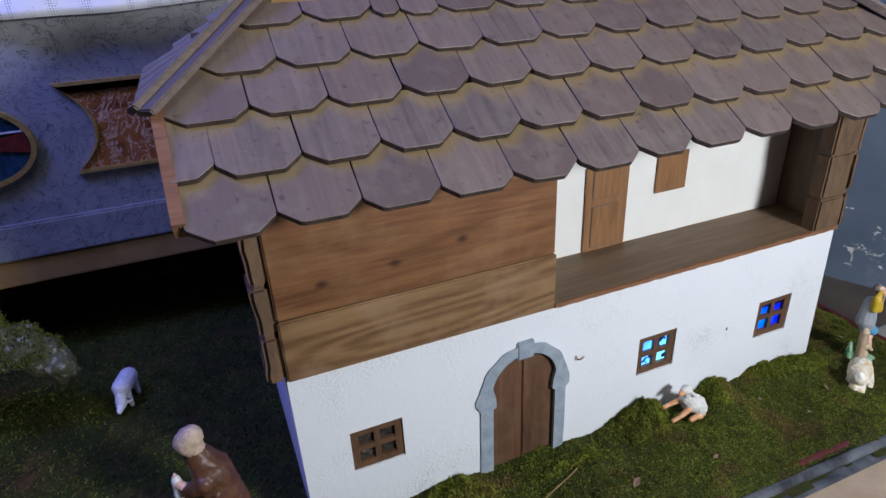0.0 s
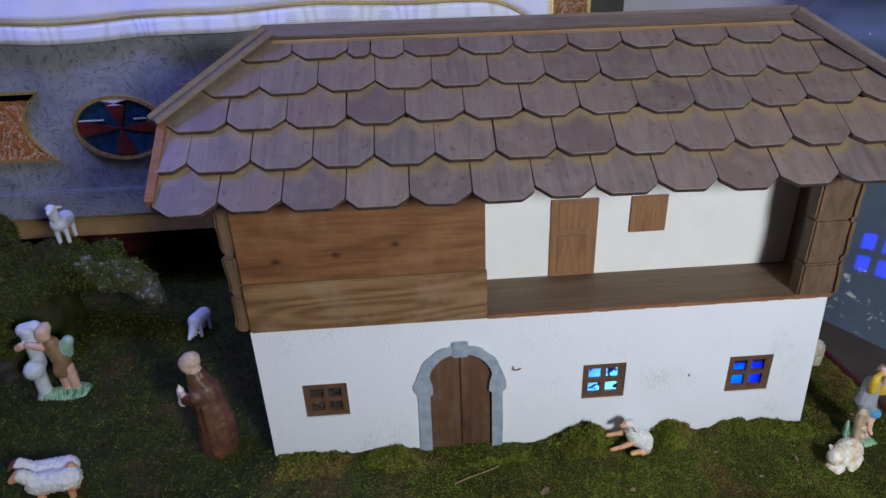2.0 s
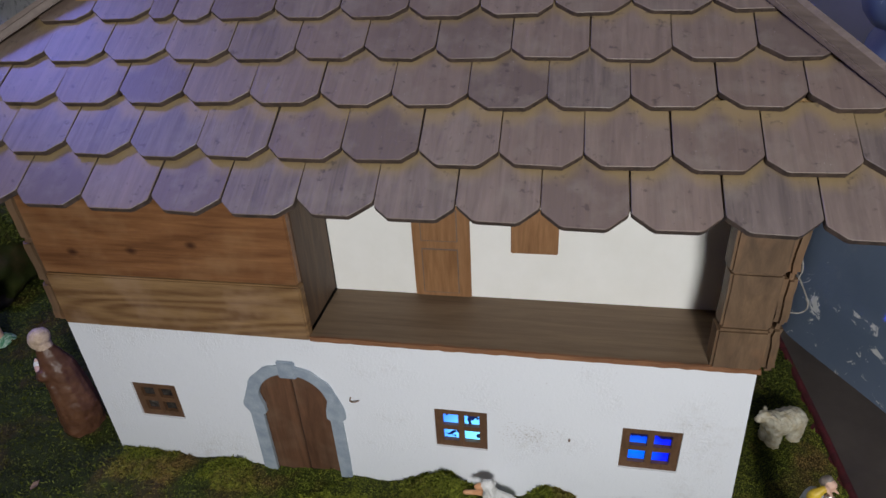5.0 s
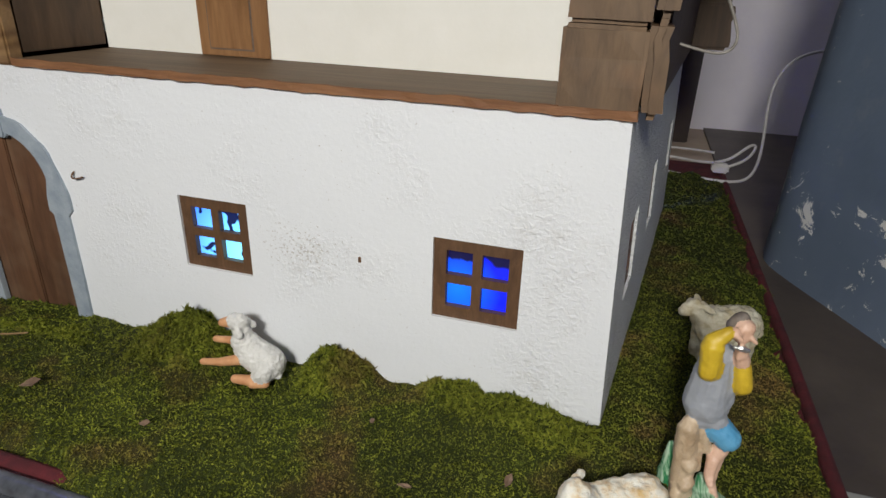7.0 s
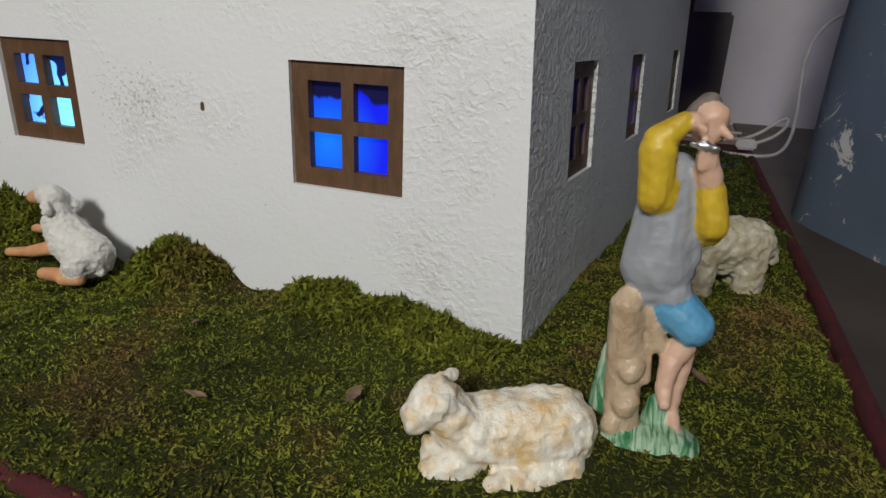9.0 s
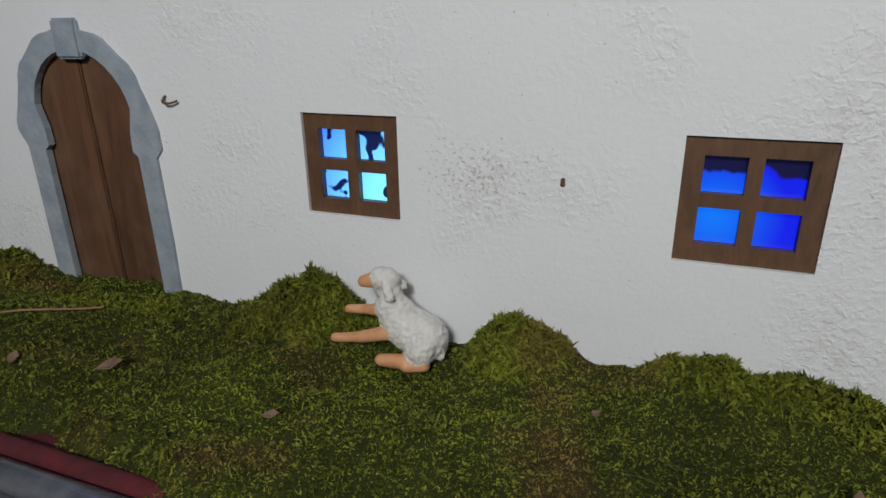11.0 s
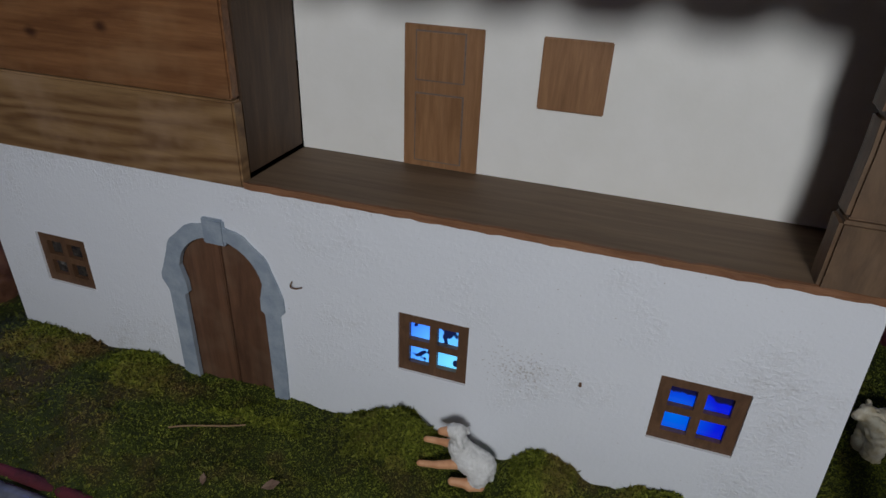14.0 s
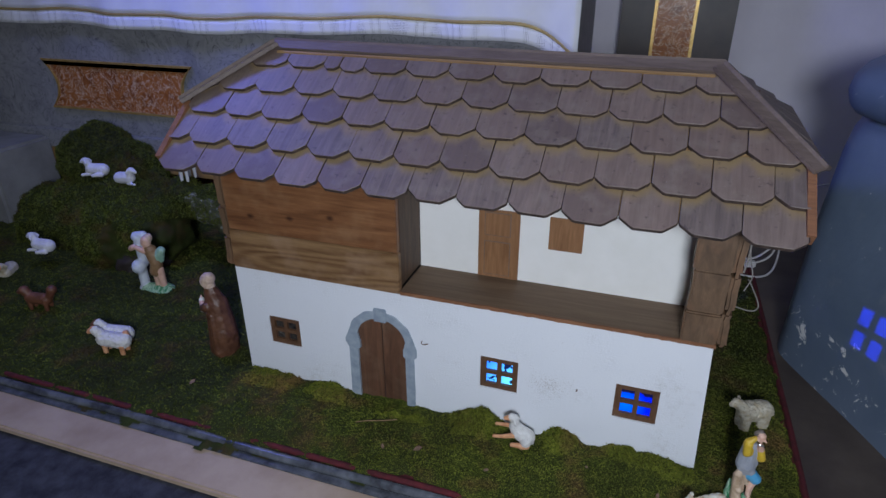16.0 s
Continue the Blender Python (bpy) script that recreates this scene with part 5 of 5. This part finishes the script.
# shepherd playing a flute by a stump
k = 0.835
man = [((0.006, -0.008, -0.004), (0.034, -0.004, -0.004), 0.027, 0.027, 5), ((0.02, -0.014, 0.0), (0.04, -0.01, 0.006), 0.019, 0.017, 5), ((-0.012, 0.012, 0.004), (-0.007, 0.014, 0.056), 0.013, 0.004, 5), ((-0.004, 0.016, 0.004), (0.004, 0.018, 0.03), 0.014, 0.006, 5), ((0.03, 0.004, 0.012), (0.03, 0.006, 0.03), 0.012, 0.006, 5),
       ((0.0018, -0.006, 0.006), (0.0063, -0.004, 0.088), 0.0108, 0.0105, 4), ((0.009, -0.013, 0.057), (0.013, -0.012, 0.06), 0.007, 0.006, 4), ((0.006, -0.014, 0.036), (0.01, -0.013, 0.04), 0.007, 0.006, 4), ((-0.004, -0.013, 0.022), (-0.002, -0.013, 0.026), 0.006, 0.005, 4), ((0.022, 0.002, 0.09), (0.028, 0.0, 0.07), 0.01, 0.006, 4), ((0.018, -0.002, 0.066), (0.02, -0.004, 0.05), 0.006, 0.004, 4), ((0.006, -0.006, 0.092), (0.008, -0.004, 0.096), 0.0095, 0.008, 4),
       ((0.027, 0.008, 0.113), (0.035, 0.008, 0.16), 0.0225, 0.0165, 1), ((0.02, 0.004, 0.1), (0.036, 0.002, 0.101), 0.013, 0.0125, 1), ((0.046, 0.004, 0.15), (0.048, 0.004, 0.12), 0.008, 0.007, 1),
       ((0.0225, -0.006, 0.152), (0.0245, -0.006, 0.175), 0.0098, 0.0115, 2), ((0.025, -0.006, 0.18), (0.041, -0.004, 0.19), 0.0095, 0.0058, 2), ((0.028, -0.004, 0.15), (0.032, -0.002, 0.158), 0.008, 0.008, 2), ((0.0455, -0.004, 0.1905), (0.049, -0.005, 0.1885), 0.0052, 0.0048, 0), ((0.05, -0.008, 0.186), (0.054, -0.009, 0.183), 0.0022, 0.002, 0), ((0.048, -0.009, 0.189), (0.053, -0.01, 0.187), 0.0022, 0.002, 0),
       ((0.0615, 0.0, 0.1395), (0.0595, 0.0, 0.157), 0.0095, 0.0083, 2), ((0.0605, 0.004, 0.134), (0.052, 0.008, 0.145), 0.0075, 0.009, 2), ((0.0575, -0.001, 0.163), (0.055, -0.004, 0.174), 0.0078, 0.0066, 0), ((0.058, -0.006, 0.17), (0.06, -0.007, 0.178), 0.0024, 0.002, 0), ((0.0545, -0.008, 0.17), (0.0555, -0.009, 0.179), 0.0024, 0.002, 0), ((0.051, -0.008, 0.169), (0.0515, -0.009, 0.177), 0.0024, 0.002, 0),
       ((0.056, 0.004, 0.186), (0.0585, 0.003, 0.192), 0.0105, 0.0095, 0), ((0.064, -0.003, 0.1865), (0.068, -0.005, 0.184), 0.0026, 0.002, 0), ((0.052, 0.009, 0.19), (0.056, 0.008, 0.197), 0.0105, 0.008, 6), ((0.045, -0.01, 0.1805), (0.06, -0.011, 0.179), 0.0022, 0.0022, 7),
       ((0.036, 0.004, 0.094), (0.052, -0.001, 0.0845), 0.0145, 0.0125, 3), ((0.04, 0.012, 0.09), (0.05, 0.012, 0.074), 0.013, 0.01, 3), ((0.046, 0.0, 0.071), (0.038, -0.002, 0.062), 0.0078, 0.0068, 0), ((0.038, -0.004, 0.062), (0.034, -0.008, 0.05), 0.0068, 0.005, 0), ((0.034, -0.008, 0.048), (0.034, -0.015, 0.043), 0.0052, 0.0036, 0), ((0.05, 0.012, 0.068), (0.04, 0.006, 0.028), 0.0066, 0.0045, 0), ((0.04, 0.006, 0.026), (0.044, -0.004, 0.02), 0.005, 0.0036, 0)]
man = [tuple(((0.744 * p[0] - 0.122 * p[2]) * k, p[1] * k, p[2] * 1.02 * k) for p in (a, b)) + (r0 * (1 - 0.9 * a[2]) * k, r1 * (1 - 0.9 * b[2]) * k, m) for a, b, r0, r1, m in man]
figure("shepherd_figurine", fused("shepherd_figurine", man, [FLESH, GREYVEST, YELLOW, SKYBLUE, BEIGE_TREE, GRASSGREEN, HAIRGREY, SILVER], 0.0011, 1, 0.0005, 190.0), pose(1.0595, -0.057, 0.003, 0, 0, 4), "painted clay shepherd with yellow sleeves and blue breeches beside a stump", "figurine")

# friar figurine with a candle
monk = [((0.0, 0.0, 0.006), (0.006, 0.0, 0.06), 0.036, 0.035, 0), ((0.006, 0, 0.06), (0.0, 0.0, 0.14), 0.035, 0.027, 0), ((0.0, 0, 0.14), (-0.012, 0, 0.172), 0.027, 0.017, 0), ((-0.014, 0.0, 0.186), (-0.022, 0, 0.196), 0.014, 0.0165, 1), ((-0.018, 0, 0.2), (-0.014, 0, 0.204), 0.0165, 0.0165, 1),
        ((-0.006, -0.022, 0.14), (-0.032, -0.014, 0.124), 0.013, 0.01, 0), ((-0.034, -0.012, 0.13), (-0.042, -0.01, 0.134), 0.007, 0.006, 2), ((-0.046, -0.006, 0.112), (-0.046, -0.006, 0.142), 0.008, 0.006, 3), ((-0.046, -0.006, 0.145), (-0.046, -0.006, 0.152), 0.0035, 0.002, 2), ((0.012, -0.026, 0.02), (0.006, -0.026, 0.12), 0.012, 0.006, 0)]
figure("friar_figurine", fused("friar_figurine", monk, [ROBE, BLONDE, FLESH, CANDLE], 0.002, 2, 0.0014, 70.0), pose(-0.1, 0.05, 0.003, 0, 0, -12), "clay friar in a brown robe holding a candle", "figurine")

# fountain figurine
foun = [((0.0, 0.0, 0.004), (0.05, 0.01, 0.004), 0.026, 0.028, 4), ((-0.012, 0, 0.006), (-0.014, 0, 0.012), 0.022, 0.018, 0), ((-0.013, 0, 0.012), (-0.013, 0, 0.09), 0.014, 0.013, 0), ((-0.014, -0.008, 0.085), (-0.012, -0.006, 0.09), 0.02, 0.02, 0), ((-0.01, 0.01, 0.09), (-0.01, 0.012, 0.17), 0.013, 0.017, 0), ((-0.018, 0.012, 0.172), (0.004, 0.014, 0.178), 0.015, 0.013, 0),
        ((0.032, 0.006, 0.01), (0.032, 0.006, 0.08), 0.0085, 0.012, 1), ((0.05, 0.006, 0.01), (0.046, 0.006, 0.08), 0.0085, 0.012, 1), ((0.034, 0.004, 0.075), (0.04, 0.006, 0.1), 0.018, 0.017, 2), ((0.038, 0.006, 0.104), (0.03, 0.004, 0.14), 0.018, 0.017, 2), ((0.048, 0.01, 0.12), (0.06, 0.012, 0.14), 0.014, 0.012, 3), ((0.06, 0.012, 0.14), (0.054, 0.012, 0.11), 0.01, 0.009, 3),
        ((0.022, 0.002, 0.162), (0.022, 0.002, 0.17), 0.014, 0.013, 1), ((0.024, 0.008, 0.172), (0.026, 0.01, 0.176), 0.013, 0.012, 5), ((0.02, -0.008, 0.14), (-0.004, -0.012, 0.15), 0.008, 0.007, 1), ((-0.03, -0.004, 0.14), (-0.02, -0.006, 0.146), 0.008, 0.008, 1)]
figure("fountain_figurine", fused("fountain_figurine", foun, [STATUEWHITE, FLESH, TAN, MINT, GRASSGREEN, BLONDE], 0.002, 2, 0.0006, 120.0), pose(-0.495, 0.228, 0.006, 0, 0, 0), "clay figure with mint jacket drinking at a pale fountain", "figurine")

# ---- small things ----
cable = thing("power_cable", (1.15, 0.95, 0.0), "thin white power cable lying loose behind the house", "cable")
tube([(1.5, 1.1, 0.28), (1.33, 1.05, 0.27), (1.27, 1.02, 0.24), (1.25, 1.0, 0.17), (1.26, 0.98, 0.08), (1.25, 0.93, 0.008), (1.2, 0.88, 0.004), (1.1, 0.9, 0.008), (1.02, 0.94, 0.008), (0.95, 0.95, 0.008)], 0.0032, "cord", CABLE, cable)
tube([(0.95, 1.0, 0.01), (1.06, 1.06, 0.012), (1.14, 1.0, 0.01), (1.2, 0.96, 0.03), (1.24, 1.0, 0.07), (1.26, 1.0, 0.06), (1.22, 0.96, 0.02), (1.17, 0.97, 0.012)], 0.0032, "cord", CABLE, cable)
tube([(0.95, 1.12, 0.01), (1.08, 1.14, 0.014), (1.18, 1.08, 0.02)], 0.003, "cord", CABLE, cable)
part("plug", rough_up(box(1.165, 1.2, 0.95, 0.975, 0.006, 0.026, 0.004), 0.001, 50), CABLE, cable)
tagged(tube([(0.0, 0, 0), (0.025, 0.006, 0.003), (0.055, 0.004, 0.002), (0.085, 0.01, 0.004)], 0.0009, "twig", TAN), "thin dry twig on the moss", "twig").matrix_world = pose(0.335, -0.098, 0.024, 0, 0, 14)


wire = thing("hanging_wire", (1.012, 0.06, 0.46), "thin pale wire hanging in a loop under the eave", "wire")
tube([(1.0125, 0.06, 0.472), (1.0145, 0.06, 0.452), (1.013, 0.058, 0.426), (1.011, 0.06, 0.408)], 0.0016, "strand", DULLWIRE, wire)
tube([(1.013, 0.06, 0.455), (1.018, 0.062, 0.428), (1.025, 0.062, 0.412), (1.027, 0.06, 0.397), (1.022, 0.06, 0.386), (1.018, 0.06, 0.373)], 0.0011, "strand", DULLWIRE, wire)
tube([(1.022, 0.062, 0.395), (1.034, 0.066, 0.374), (1.046, 0.07, 0.352), (1.049, 0.07, 0.34), (1.043, 0.07, 0.331), (1.03, 0.07, 0.331), (1.008, 0.07, 0.337)], 0.0011, "loop", DULLWIRE, wire)


def leaf(size):
    bm = bmesh.new()
    pts = [(0, 0, 0), (0.3, 0.22, 0.05), (0.6, 0.26, 0.12), (1.0, 0.0, 0.1), (0.62, -0.24, 0.02), (0.3, -0.2, 0.06), (0.5, 0.0, -0.04)]
    vs = [bm.verts.new(Vector(p) * size) for p in pts]
    for a in range(6):
        bm.faces.new((vs[6], vs[a], vs[(a + 1) % 6]))
    made = bmesh.ops.extrude_face_region(bm, geom=list(bm.faces))
    bmesh.ops.translate(bm, verts=[v for v in made["geom"] if isinstance(v, bmesh.types.BMVert)], vec=(0, 0, 0.0006))
    return bm


DEADLEAF = plain("dead_leaf", (0.12, 0.07, 0.045), (0.26, 0.17, 0.11), 60, 0.7)
for x, y, a, s in ((0.475, -0.13, 30, 0.02), (0.42, -0.15, 120, 0.013), (-0.085, -0.1, 70, 0.018), (0.62, -0.14, 10, 0.012), (0.86, -0.12, 200, 0.012), (0.8, -0.06, 300, 0.01), (0.93, -0.1, 80, 0.013), (1.1, 0.0, 140, 0.014)):
    tagged(part("dead_leaf", leaf(s), DEADLEAF), "curled dry brown leaf on the moss", "leaf", "dry leaves").matrix_world = pose(x, y, ground_height(x, y) + 0.004, 8, -10, a)
